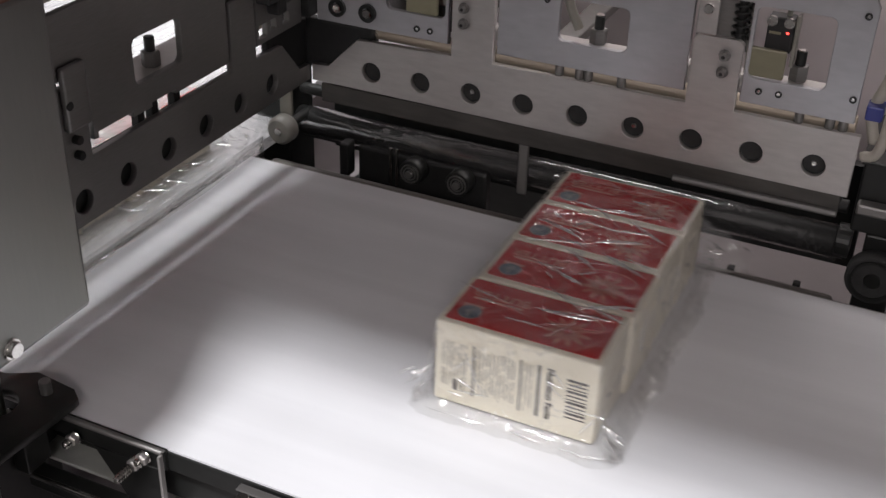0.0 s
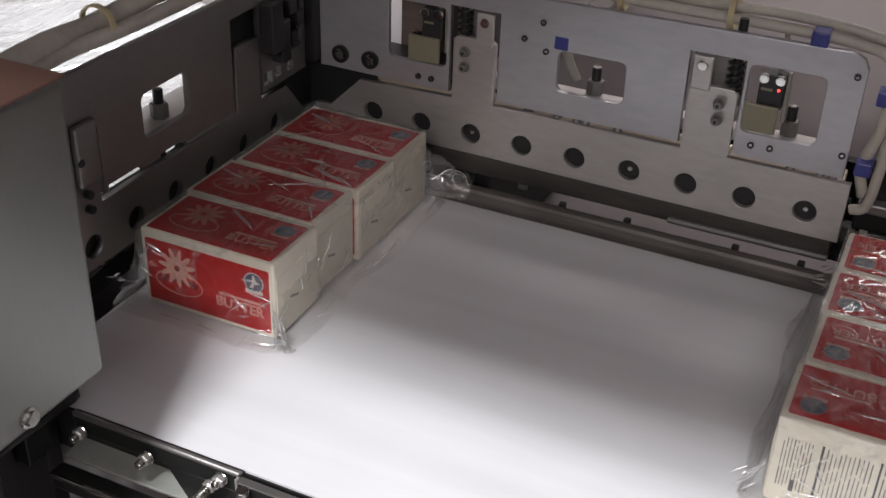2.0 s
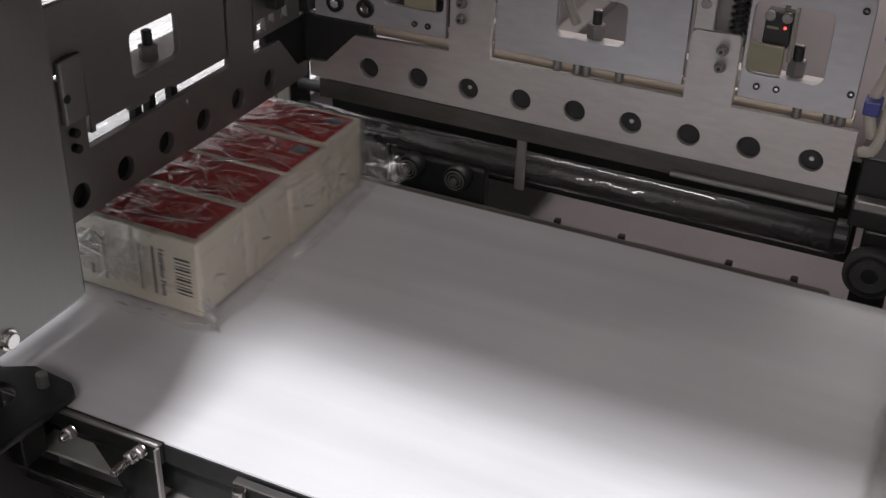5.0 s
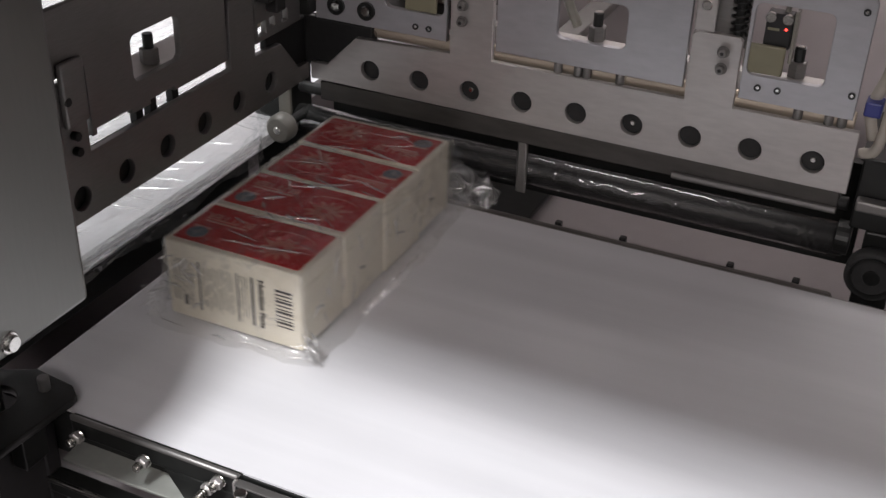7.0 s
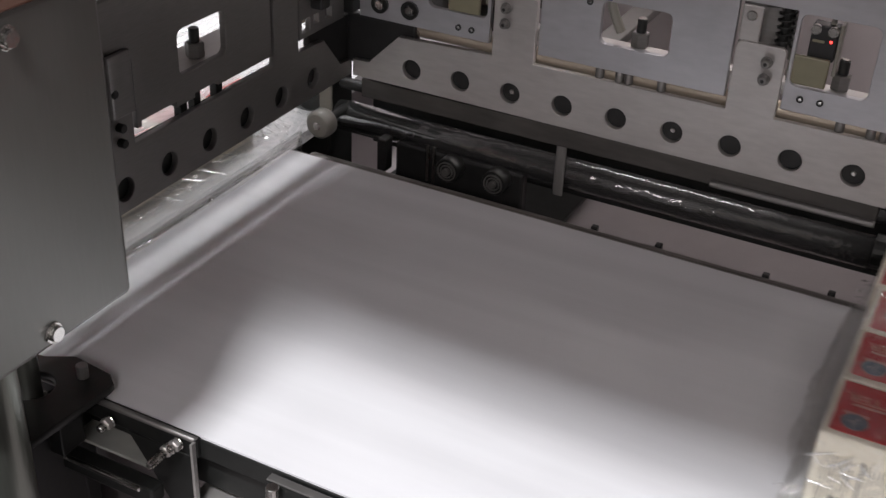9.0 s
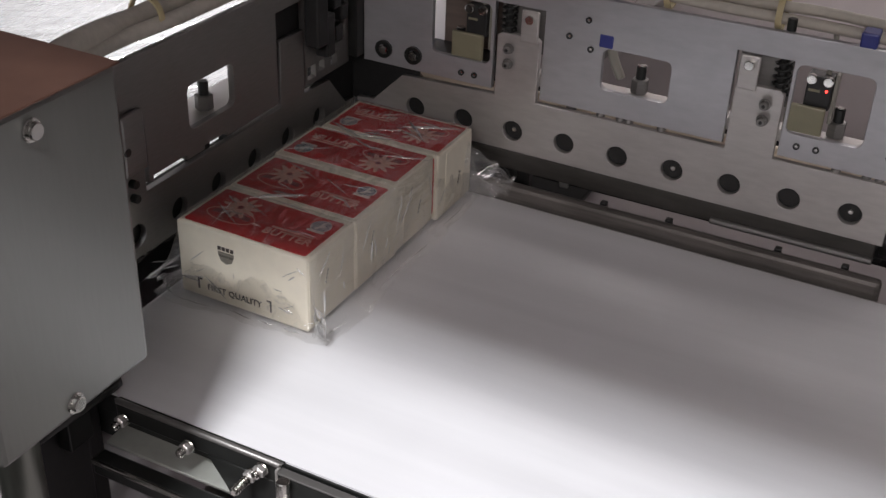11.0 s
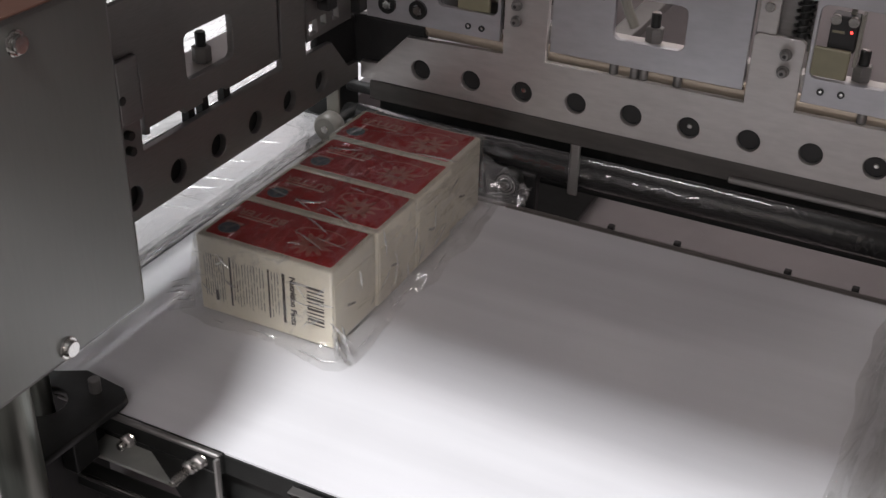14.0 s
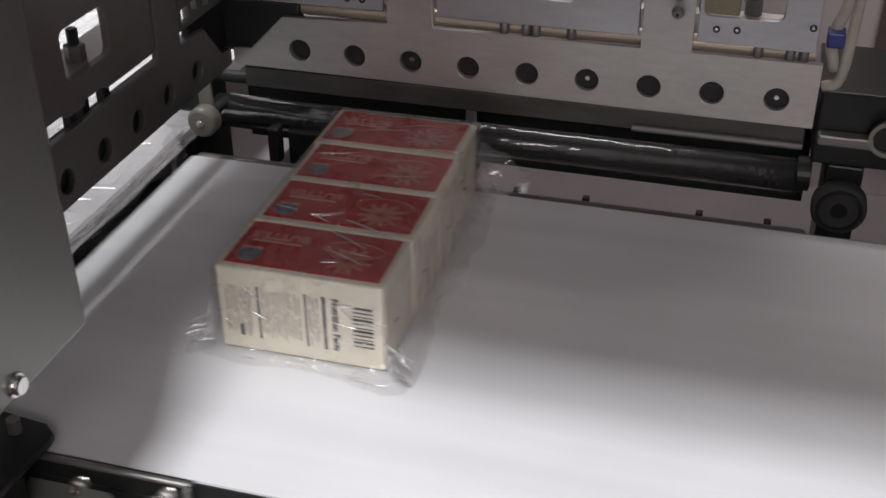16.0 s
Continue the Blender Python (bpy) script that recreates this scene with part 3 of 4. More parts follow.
def carriage():
    root = tagged(empty("jaw_carriage"), "L-shaped upper steel carriage with windows, studs and cables", "carriage")
    back = [(-0.205, 0.141), (-0.073, 0.141), (-0.073, 0.222), (-0.026, 0.222), (-0.026, 0.141), (0.139, 0.141), (0.139, 0.222), (0.1845, 0.222), (0.1845, 0.141), (0.274, 0.140), (0.275, 0.232), (0.271, 0.240), (0.263, 0.244), (-0.205, 0.240)]
    wins = [rounded(-0.134, 0.163, -0.076, 0.218), rounded(0.028, 0.163, 0.088, 0.200), rounded(0.1875, 0.162, 0.2475, 0.2205)]
    link("rear_plate", plate_mesh("rear_plate", [back, *wins], 0.006, BACK), STEEL_PALE, root, "brushed steel plate with rounded windows")
    left = [(-0.0045, 0.141), (0.0, 0.141), (0.0, 0.1455), (0.040, 0.1455), (0.040, 0.141), (0.062, 0.141), (0.062, 0.1445), (0.092, 0.1445), (0.092, 0.141), (0.165, 0.141), (0.165, 0.222), (0.207, 0.222), (0.207, 0.141), (0.280, 0.141), (0.280, 0.240), (-0.16, 0.244), (-0.16, 0.195), (-0.0045, 0.195)]
    lwins = [rounded(0.046, 0.164, 0.104, 0.200), rounded(0.245, 0.166, 0.274, 0.222), rounded(0.211, 0.146, 0.224, 0.158, 0.001), rounded(0.229, 0.149, 0.238, 0.158, 0.001), rounded(0.249, 0.148, 0.259, 0.159, 0.001)]
    # shade of the cross arm is put into this plate's darker steel
    link("cross_plate", plate_mesh("cross_plate", [left, *lwins], 0.006, LEFT), STEEL_DULL_SHADED, root, "steel plate with a rounded window")
    # inner sills and rods that show through the openings
    part("rear_sill", box_bm(-0.068, 0.262, 0.2995, 0.3135, 0.150, 0.1615, 0.001), STEEL, root)
    # left piece of the sill is coloured dark for the shade in this corner
    part("rear_sill", box_bm(-0.20, -0.070, 0.2995, 0.330, 0.150, 0.1615, 0.001), DARK, root)
    part("window_backing", box_bm(-0.140, -0.070, 0.3300, 0.3330, 0.150, 0.245, 0.001), BROWN, root, "brown backing plate")
    part("cross_sill", box_bm(-0.255, -0.2203, -0.10, 0.190, 0.150, 0.1625, 0.001), STEEL, root)
    part("rear_rod", cyl_bm((0.04, 0.310, 0.1335), 0.0072, 0.47, "x", 20), WARM_LIT, root, "warm-toned guide rod")
    part("cross_rod", cyl_bm((-0.262, 0.09, 0.130), 0.0050, 0.40, "y", 20), WARM_LIT, root, "guide rod")
    for x in (0.030, 0.048, 0.056, 0.085, 0.232, 0.256, 0.266):
        part("rod_block", cyl_bm((x, 0.2990, 0.1355), 0.0038, 0.0105, "z", 14), STEEL_DULL_SHADED, root, smooth=True)
    for y in (0.055, 0.072, 0.100):
        part("rod_block", box_bm(-0.2270, -0.2200, y - 0.004, y + 0.004, 0.126, 0.141, 0.0005), DARK, root)
    stud(root, 0.0585, 0.309, 0.1615)
    stud(root, 0.2240, 0.309, 0.1615)
    stud(root, -0.1130, 0.309, 0.1615)
    st = part("stud", cyl_bm((-0.232, 0.0875, 0.1745), 0.0042, 0.024, "z", 14), DARK, root, "dark threaded stud")
    part("nut", cyl_bm((-0.232, 0.0875, 0.1685), 0.0075, 0.013, "z", 6, 0.0008), STEEL_DULL_SHADED, st, "hexagon nut")
    sensor(root, 0.2055, 0.3075, 1)
    sensor(root, -0.0935, 0.3075, -1)
    spring(root, 0.1755, 0.3010, 0.190, 0.224)
    spring(root, -0.0625, 0.3010, 0.190, 0.224)
    for x in (0.1755, -0.0625):
        part("spring_pin", cyl_bm((x, 0.3010, 0.215), 0.0038, 0.076, "z", 14), DARK, root)
    for x0 in (0.1425, -0.0470):
        k = part("corner_tab", box_bm(x0, x0 + 0.0165, 0.2900, 0.2930, 0.1915, 0.2205, 0.0012), STEEL, root)
        part("tab_screw", cyl_bm((x0 + 0.0085, 0.2885, 0.213), 0.0042, 0.003, "y", 14), CHROME, k)
    for x, z in ((0.268, 0.226), (0.2695, 0.160), (0.1985, 0.1525), (0.2140, 0.1530), (0.013, 0.222), (-0.003, 0.205), (0.017, 0.197), (-0.103, 0.150), (-0.090, 0.150)):
        h = part("screw_hole", ring_bm((x, 0.2925, z), 0.0028, 0.0016, 0.0020, "y", 14), DARK, root)
        part("screw", cyl_bm((x, 0.2932, z), 0.0017, 0.001, "y", 10), CHROME, h)
    for x, z in ((-0.183, 0.156), (-0.152, 0.156)):
        w = part("washer", ring_bm((x, 0.2915, z), 0.0085, 0.0050, 0.003, "y", 24), DARK, root, "dark spring washer")
        part("cap_screw", cyl_bm((x, 0.2910, z), 0.0046, 0.005, "y", 6), CHROME, w)
    for y, z in ((-0.03, 0.178), (-0.025, 0.150), (-0.025, 0.138)):
        part("cap_screw", cyl_bm((-0.2110, y, z), 0.0035, 0.006, "x", 12), DARK, root)
    part("end_block", box_bm(-0.2135, -0.2085, -0.034, -0.010, 0.158, 0.206, 0.002), STEEL_DULL_SHADED, root, "dull steel end block")
    part("cross_sensor", box_bm(-0.2125, -0.198, 0.205, 0.222, 0.180, 0.226, 0.002), BLACK, root, "black switch housing")
    part("switch_backing", box_bm(-0.2290, -0.2215, 0.160, 0.292, 0.170, 0.236, 0.001), BLACK, root, "black switch plate")
    for y, z in ((0.252, 0.180), (0.262, 0.196), (0.250, 0.210)):
        part("switch_box", box_bm(-0.2214, -0.2060, y - 0.006, y + 0.006, z - 0.007, z + 0.007, 0.0015), BLACK, root)
    # Made-up dark filler, keeps the corner gap from showing the bright wall.
    part("corner_post", box_bm(-0.2205, -0.2054, 0.2806, 0.2985, 0.146, 0.240, 0.001), DARK, root, "dark fill that shades the corner gap")
    part("cross_bracket", box_bm(-0.2130, -0.200, 0.222, 0.236, 0.166, 0.205, 0.002), BLACK, root)
    for x0 in (0.139, -0.073):
        part("notch_backing", box_bm(x0, x0 + 0.046, 0.3090, 0.3115, 0.176, 0.226, 0.001), STEEL_DULL_SHADED, root)
    # cable looms along the top
    part("cable_loom", sweep_bm([(-0.12, 0.305, 0.246), (0.0, 0.308, 0.252), (0.10, 0.306, 0.250), (0.20, 0.308, 0.249), (0.262, 0.306, 0.247), (0.290, 0.304, 0.236), (0.293, 0.302, 0.185), (0.285, 0.304, 0.150), (0.290, 0.31, 0.122)], 0.0046, 10), SLEEVE, root, "beige sleeved cable loom", smooth=True)
    part("cable_loom", sweep_bm([(-0.12, 0.315, 0.254), (0.02, 0.316, 0.262), (0.12, 0.314, 0.256), (0.21, 0.316, 0.257), (0.285, 0.312, 0.250), (0.302, 0.310, 0.225), (0.300, 0.308, 0.175), (0.296, 0.306, 0.118), (0.284, 0.308, 0.108)], 0.0044, 10), SLEEVE, root, "beige sleeved cable loom", smooth=True)
    part("cable_loom", sweep_bm([(-0.232, 0.26, 0.262), (-0.236, 0.18, 0.256), (-0.232, 0.10, 0.262), (-0.238, 0.03, 0.256), (-0.230, -0.03, 0.262), (-0.220, -0.09, 0.262), (-0.20, -0.14, 0.254)], 0.0085, 10), SLEEVE, root, "beige sleeved cable loom", smooth=True)
    part("cable_loom", sweep_bm([(-0.222, 0.22, 0.252), (-0.224, 0.12, 0.250), (-0.220, 0.05, 0.253), (-0.226, -0.03, 0.252), (-0.200, -0.10, 0.255), (-0.150, -0.14, 0.270)], 0.0060, 10), SLEEVE, root, "beige sleeved cable loom", smooth=True)
    for c in ((0.235, 0.302, 0.249), (0.2915, 0.300, 0.212), (0.287, 0.300, 0.152), (0.030, 0.302, 0.2065), (0.031, 0.304, 0.2520)):
        part("clip", box_bm(c[0] - 0.0065, c[0] + 0.0065, c[1] - 0.0095, c[1] + 0.008, c[2] - 0.006, c[2] + 0.006, 0.0015), BLUE, root, "blue plastic clip")
    part("air_tube", sweep_bm([(0.031, 0.303, 0.205), (0.034, 0.304, 0.190), (0.042, 0.306, 0.172)], 0.0042), PLASTIC, root, "milky plastic tube")
    for x in (0.075, 0.165):
        part("cable_tie", ring_bm((x, 0.311, 0.254), 0.0150, 0.0135, 0.005, "x"), STRAW, root, "yellowed cable tie")
    for y in (0.14, 0.03):
        part("cable_tie", ring_bm((-0.232, y, 0.258), 0.0150, 0.0135, 0.005, "y"), STRAW, root, "yellowed cable tie")
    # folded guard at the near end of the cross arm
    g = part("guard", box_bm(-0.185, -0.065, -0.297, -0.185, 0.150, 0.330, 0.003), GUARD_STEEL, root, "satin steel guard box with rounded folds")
    part("top_cover", box_bm(-0.187, -0.0635, -0.299, -0.1835, 0.3302, 0.3315, 0.0005), WARM_REFLECTION, g, "brown top sheet with a reddish reflection in its colour")
    for y, z in ((-0.245, 0.158), (-0.245, 0.318)):
        w = part("guard_screw", cyl_bm((-0.0635, y, z), 0.0046, 0.005, "x", 16), CHROME, g, "bright domed screw")
        part("washer", cyl_bm((-0.0645, y, z), 0.0062, 0.0015, "x", 18), CHROME, w)
    return root


CARRIAGE = carriage()

# ---- fixed parts behind and before the belt ----


def film_bar():
    root = tagged(empty("lower_seal_bar"), "black lower seal bar wrapped in crinkled clear film", "seal bar")
    part("bar", cyl_bm((0.010, 0.352, 0.006), 0.0140, 0.55, "x", 28), BLACK, root, smooth=True)
    part("film_cover", cyl_bm((0.010, 0.352, 0.006), 0.0152, 0.53, "x", 40, 0), FILM_TIGHT, root, "tight shiny film", smooth=True)
    part("under_rail", box_bm(-0.27, 0.28, 0.352, 0.378, -0.014, -0.009, 0.001), BLACK, root)
    part("black_rod", cyl_bm((0.005, 0.366, 0.034), 0.006, 0.55, "x", 16), BLACK, root)
    for x in (-0.165, -0.147):
        part("pin", cyl_bm((x, 0.378, 0.045), 0.0025, 0.05, "z", 10), CHROME, root)
    part("rear_rail", box_bm(-0.27, 0.29, 0.430, 0.442, -0.060, 0.045, 0.001), DARK, root)
    part("end_wall", box_bm(-0.320, -0.278, 0.352, 0.40, -0.141, 0.060, 0.002), DARK, root)
    part("end_cap", cyl_bm((0.283, 0.350, 0.010), 0.015, 0.012, "x", 24), DARK, root)
    return root


film_bar()


def belt_rail():
    root = tagged(empty("belt_edge_rail"), "thin dark rail with a rounded end beside the belt", "rail")
    part("rail", box_bm(-0.25, 0.289, 0.2675, 0.2790, -0.036, -0.003, 0.004), RAIL, root)
    for x in (0.045, 0.105, 0.200, 0.255):
        part("stud", box_bm(x, x + 0.006, 0.2790, 0.2850, -0.010, -0.002, 0.001), BLACK, root)
    return root


BELT_RAIL = belt_rail()


def hanging_bar():
    root = tagged(empty("hanging_stop_bar"), "flat grey steel bar hanging behind the jaw", "stop bar")
    part("bar", box_bm(-0.0035, 0.0062, 0.3015, 0.3045, 0.006, 0.126, 0.0018), STEEL_DULL_SHADED, root)
    part("hanger", box_bm(-0.012, 0.010, 0.3045, 0.622, 0.115, 0.126, 0.0015), STEEL_DULL_SHADED, root)
    return root


hanging_bar()


def film_roller():
    root = tagged(empty("film_roller"), "milky plastic film roller on a steel pin", "roller")
    part("wheel", cyl_bm((-0.254, 0.302, 0.016), 0.0145, 0.018, "y", 28, 0.003), ROLLER_CAP, root, smooth=True)
    part("pin", cyl_bm((-0.254, 0.330, 0.016), 0.005, 0.05, "y", 14), DARK, root)
    part("hub", cyl_bm((-0.254, 0.2925, 0.016), 0.0042, 0.002, "y", 16), CHROME, root, "bright hub")
    part("backing", box_bm(-0.263, -0.249, 0.3115, 0.3150, 0.026, 0.070, 0.001), PLASTIC, root, "beige backing plate")
    return root


film_roller()


def clamp_block():
    root = tagged(empty("film_clamp"), "black clamp with rollers under the film bar", "clamp")
    part("block", box_bm(-0.185, -0.045, 0.330, 0.345, -0.10, 0.002, 0.003), BLACK, root)
    part("dark_plate", box_bm(-0.27, -0.05, 0.20, 0.60, -0.125, -0.118, 0.002), DARK, root)
    part("finger", box_bm(-0.200, -0.190, 0.318, 0.334, -0.030, 0.006, 0.002), BLACK, root)
    for x in (-0.118, -0.068):
        r = part("roller", cyl_bm((x, 0.321, -0.006), 0.0125, 0.016, "y", 24), DARK, root, smooth=True)
        part("hub", cyl_bm((x, 0.3115, -0.006), 0.0038, 0.005, "y", 12), STEEL_DULL_SHADED, r)
        for rad in (0.0068, 0.0098):
            part("rim", ring_bm((x, 0.3122, -0.006), rad, rad - 0.0011, 0.0022, "y"), STEEL_DULL_SHADED, r)
    for x in (-0.146, -0.139):
        part("pin", cyl_bm((x, 0.326, -0.010), 0.0018, 0.04, "z", 10), CHROME, root)
    part("support", box_bm(-0.13, -0.06, 0.31, 0.34, -0.141, -0.10, 0.002), BLACK, root)
    return root


clamp_block()


def end_station():
    root = tagged(empty("rear_end_bracket"), "dark steel end bracket with a black rubber wheel", "bracket")
    part("housing", box_bm(0.286, 0.60, 0.335, 0.42, 0.028, 0.094, 0.002), DARK, root)
    part("top_plate", box_bm(0.284, 0.60, 0.325, 0.43, 0.0945, 0.098, 0.001), DARK, root)
    part("wheel", cyl_bm((0.314, 0.320, -0.002), 0.0225, 0.016, "y", 36, 0.002), RUBBER, root, "black rubber wheel", smooth=True)
    part("hub", cyl_bm((0.314, 0.3115, -0.002), 0.007, 0.002, "y", 16), DARK, root)
    part("post", box_bm(0.300, 0.330, 0.335, 0.40, -0.141, 0.028, 0.002), DARK, root)
    part("knob", cyl_bm((0.342, 0.330, 0.062), 0.014, 0.012, "y", 28, 0.002), DARK, root)
    part("knob_ring", ring_bm((0.342, 0.3225, 0.062), 0.0155, 0.0120, 0.004, "y"), PLASTIC, root, "pale plastic ring")
    part("arm", box_bm(0.288, 0.332, 0.322, 0.3345, 0.050, 0.060, 0.002), STEEL_DULL_SHADED, root, "dull steel arm")
    part("wheel_rim", ring_bm((0.314, 0.3112, -0.002), 0.0185, 0.0160, 0.0020, "y"), DARK, root)
    return root


end_station()


def near_bracket():
    root = tagged(empty("near_corner_bracket"), "dark steel corner plate with a bore and pin", "bracket")
    outline = [(-0.250, -0.125), (-0.216, -0.121), (-0.197, -0.110), (-0.162, -0.114), (-0.153, -0.121), (-0.152, -0.127), (-0.157, -0.205), (-0.250, -0.205)]
    link("plate", plate_mesh("plate", [outline, disc(-0.199, -0.151, 0.0155)], 0.006, Matrix.Translation((0, 0, 0.009)), 0.001), DARK, root, "dark steel plate with a bore")
    part("rod", cyl_bm((-0.201, -0.151, 0.02), 0.0078, 0.24, "z", 20), POST, root, "bright guide rod", smooth=True)
    part("pin", cyl_bm((-0.176, -0.126, 0.014), 0.0042, 0.011, "z", 14), STEEL_DULL_SHADED, root)
    # Spacer coloured dark to imitate the black shadow below the plate.
    part("spacer", box_bm(-0.172, -0.160, -0.168, -0.146, -0.026, 0.0028, 0.001), DARK, root)
    part("side", box_bm(-0.178, -0.173, -0.205, -0.140, -0.12, 0.0028, 0.001), BLACK, root)
    part("lower_block", box_bm(-0.250, -0.179, -0.135, -0.120, -0.141, 0.0028, 0.002), BLACK, root)
    return root


near_bracket()


def chrome_post():
    ob = part("guide_post", cyl_bm((-0.147, -0.222, 0.01), 0.0140, 0.30, "z", 28), POST, smooth=True)
    return tagged(ob, "thick bright steel guide post beside the guard", "post")


chrome_post()

# ---- butter packs ----
LX, LY, LZ = 0.117, 0.0635, 0.0655


def label_panel(parent, m, faint=False):
    """The red face of a carton: local u to the right, v up, 0.117 by 0.064, centred."""
    red = link("red_panel", plate_mesh("red_panel", [rounded(-0.0545, -0.0285, 0.0545, 0.0255, 0.0015, 2)], 0.0006, m @ Matrix.Translation((0, 0, 0.0004)), 0.0001), RED, parent, "red printed panel")
    lift = m @ Matrix.Translation((0, 0, 0.0007))
    bm = bmesh.new()
    for k in range(22):
        a = 2 * math.pi * k / 11 + (0.2 if k < 11 else 0.49)
        far = 0.0104 if k < 11 else 0.0062
        c = Vector((-0.0265 + far * math.cos(a), 0.0055 + far * math.sin(a), 0))
        ring = []
        for i in range(12):
            b = 2 * math.pi * i / 12
            p, q = (0.0068 if k < 11 else 0.0040) * math.cos(b), (0.0021 if k < 11 else 0.0013) * math.sin(b)
            ring.append(bm.verts.new(c + Vector((p * math.cos(a) - q * math.sin(a), p * math.sin(a) + q * math.cos(a), 0.00002 * k))))
        bm.faces.new(ring)
    bmesh.ops.transform(bm, matrix=lift, verts=bm.verts[:])
    part("flower", bm, FLOWER_FAINT if faint else FLOWER, parent, "pale flower print")
    link("flower_heart", plate_mesh("flower_heart", [disc(-0.0265, 0.0055, 0.0030, 16)], 0.0003, lift, 0), RED if faint else DARK_RED, parent)
    link("oval", plate_mesh("oval", [disc(-0.026, -0.008, 0.0215, 36, 0.48), disc(-0.026, -0.008, 0.0206, 36, 0.455)], 0.0002, lift, 0), FAINT_PRINT if faint else PINK, parent)
    link("logo_bar", plate_mesh("logo_bar", [[(-0.043, -0.0095), (-0.026, -0.0075), (-0.009, -0.0095), (-0.010, -0.0040), (-0.026, -0.0020), (-0.042, -0.0040)]], 0.0003, lift, 0), RED if faint else DARK_RED, parent)
    link("emblem_ring", plate_mesh("emblem_ring", [disc(0.0415, 0.013, 0.0083, 28)], 0.0002, lift, 0), EMBLEM_PALE if faint else WHITE_INK, parent)
    link("emblem", plate_mesh("emblem", [disc(0.0415, 0.013, 0.0076, 28), [(0.0375, 0.0085), (0.0405, 0.0075), (0.0420, 0.0110), (0.0470, 0.0130), (0.0430, 0.0150), (0.0425, 0.0190), (0.0405, 0.0190), (0.0400, 0.0120)]], 0.0004, lift, 0), BLUE_INK, parent, "round blue emblem")
    link("emblem_band", plate_mesh("emblem_band", [[(0.034, 0.0035), (0.049, 0.0035), (0.049, 0.0065), (0.034, 0.0065)]], 0.0005, lift, 0), PINK if faint else WHITE_INK, parent)
    link("butter_lettering", text_mesh("BUTTER", 0.0118, lift @ Matrix.Translation((0.028, -0.0125, 0)), bold=0.00022), FAINT_PRINT if faint else PINK, parent, "pale lettering")
    link("small_print", plate_mesh("small_print", [[(0.010, -0.0062), (0.046, -0.0062), (0.046, -0.0040), (0.010, -0.0040)]], 0.0003, lift, 0), PINK, parent)


def bar(parent, m, u0, v0, u1, v1, mat, name="print_bar"):
    link(name, plate_mesh(name, [[(u0, v0), (u1, v0), (u1, v1), (u0, v1)]], 0.0003, m @ Matrix.Translation((0, 0, 0.0003)), 0), mat, parent)


def facts_panel(parent, m):
    """The cream face with the nutrition table set on end and a bar code."""
    for u, w in ((-0.0300, 0.0015), (0.0040, 0.0013), (0.0165, 0.0022)):
        bar(parent, m, u, -0.022, u + w, 0.020, BLACK_INK, "table_rule")
    bar(parent, m, -0.0440, -0.021, -0.0412, -0.012, BLACK_INK, "table_rule")
    # rows of print too small to read, as one mesh
    rnd = random.Random(11)
    lines = [-0.0525 + 0.0021 * k for k in range(9)] + [-0.0265 + 0.0026 * k for k in range(11)] + [0.0072, 0.0098, 0.0124]
    bm = bmesh.new()
    for u in lines:
        v = -0.021 + rnd.uniform(0, 0.006)
        while v < 0.017:
            step = rnd.uniform(0.007, 0.020)
            w = rnd.choice((0.0006, 0.0008))
            quad = [bm.verts.new(m @ Vector(p)) for p in ((u, v, 0.0003), (u + w, v, 0.0003), (u + w, min(v + step, 0.019), 0.0003), (u, min(v + step, 0.019), 0.0003))]
            bm.faces.new(quad)
            v += step + rnd.uniform(0.0010, 0.003)
    tagged(part("small_print", bm, GREY_INK, parent), kind="stuff")
    link("facts_lettering", text_mesh("Nutrition Facts", 0.0068, m @ Matrix.Translation((0.0255, -0.001, 0.0004)) @ Matrix.Rotation(-math.pi / 2, 4, "Z"), bold=0.00016), BLACK_INK, parent, "black lettering")
    for k in range(11):
        h = (0.0010, 0.0018, 0.0008)[k % 3]
        v = -0.016 + k * 0.0030
        bar(parent, m, 0.0375, v, 0.0515, v + h, BLACK_INK, "barcode_bar")


def stamp_panel(parent, m):
    lift = m @ Matrix.Translation((0, 0, 0.0003))
    shield = [(-0.0205, 0.0125), (-0.0185, 0.0075), (-0.0135, 0.0055), (-0.0085, 0.0075), (-0.0065, 0.0125), (-0.0062, 0.0155), (-0.0208, 0.0155)]
    link("shield", plate_mesh("shield", [shield], 0.0003, lift, 0), GREY_INK, parent, "grey shield print")
    link("shield_band", plate_mesh("shield_band", [[(-0.0200, 0.0112), (-0.0070, 0.0112), (-0.0068, 0.0130), (-0.0202, 0.0130)]], 0.0005, lift, 0), BLACK_INK, parent)
    for k in range(4):
        bar(parent, m, -0.0208 + k * 0.0038, 0.0165, -0.0178 + k * 0.0038, 0.0198, BLACK_INK, "stamp_bar")
    for u, s in ((-0.0405, -1), (0.0260, 1)):
        bar(parent, m, u - 0.0015, -0.0245, u, -0.0145, BLACK_INK)
        bar(parent, m, min(u - 0.00075, u - 0.00075 + s * -0.0035), -0.0160, max(u - 0.00075, u - 0.00075 + s * -0.0035), -0.0145, BLACK_INK)
    link("quality_lettering", text_mesh("FIRST QUALITY", 0.0074, lift @ Matrix.Translation((-0.0078, -0.0205, 0.0002))), BLACK_INK, parent, "black lettering")


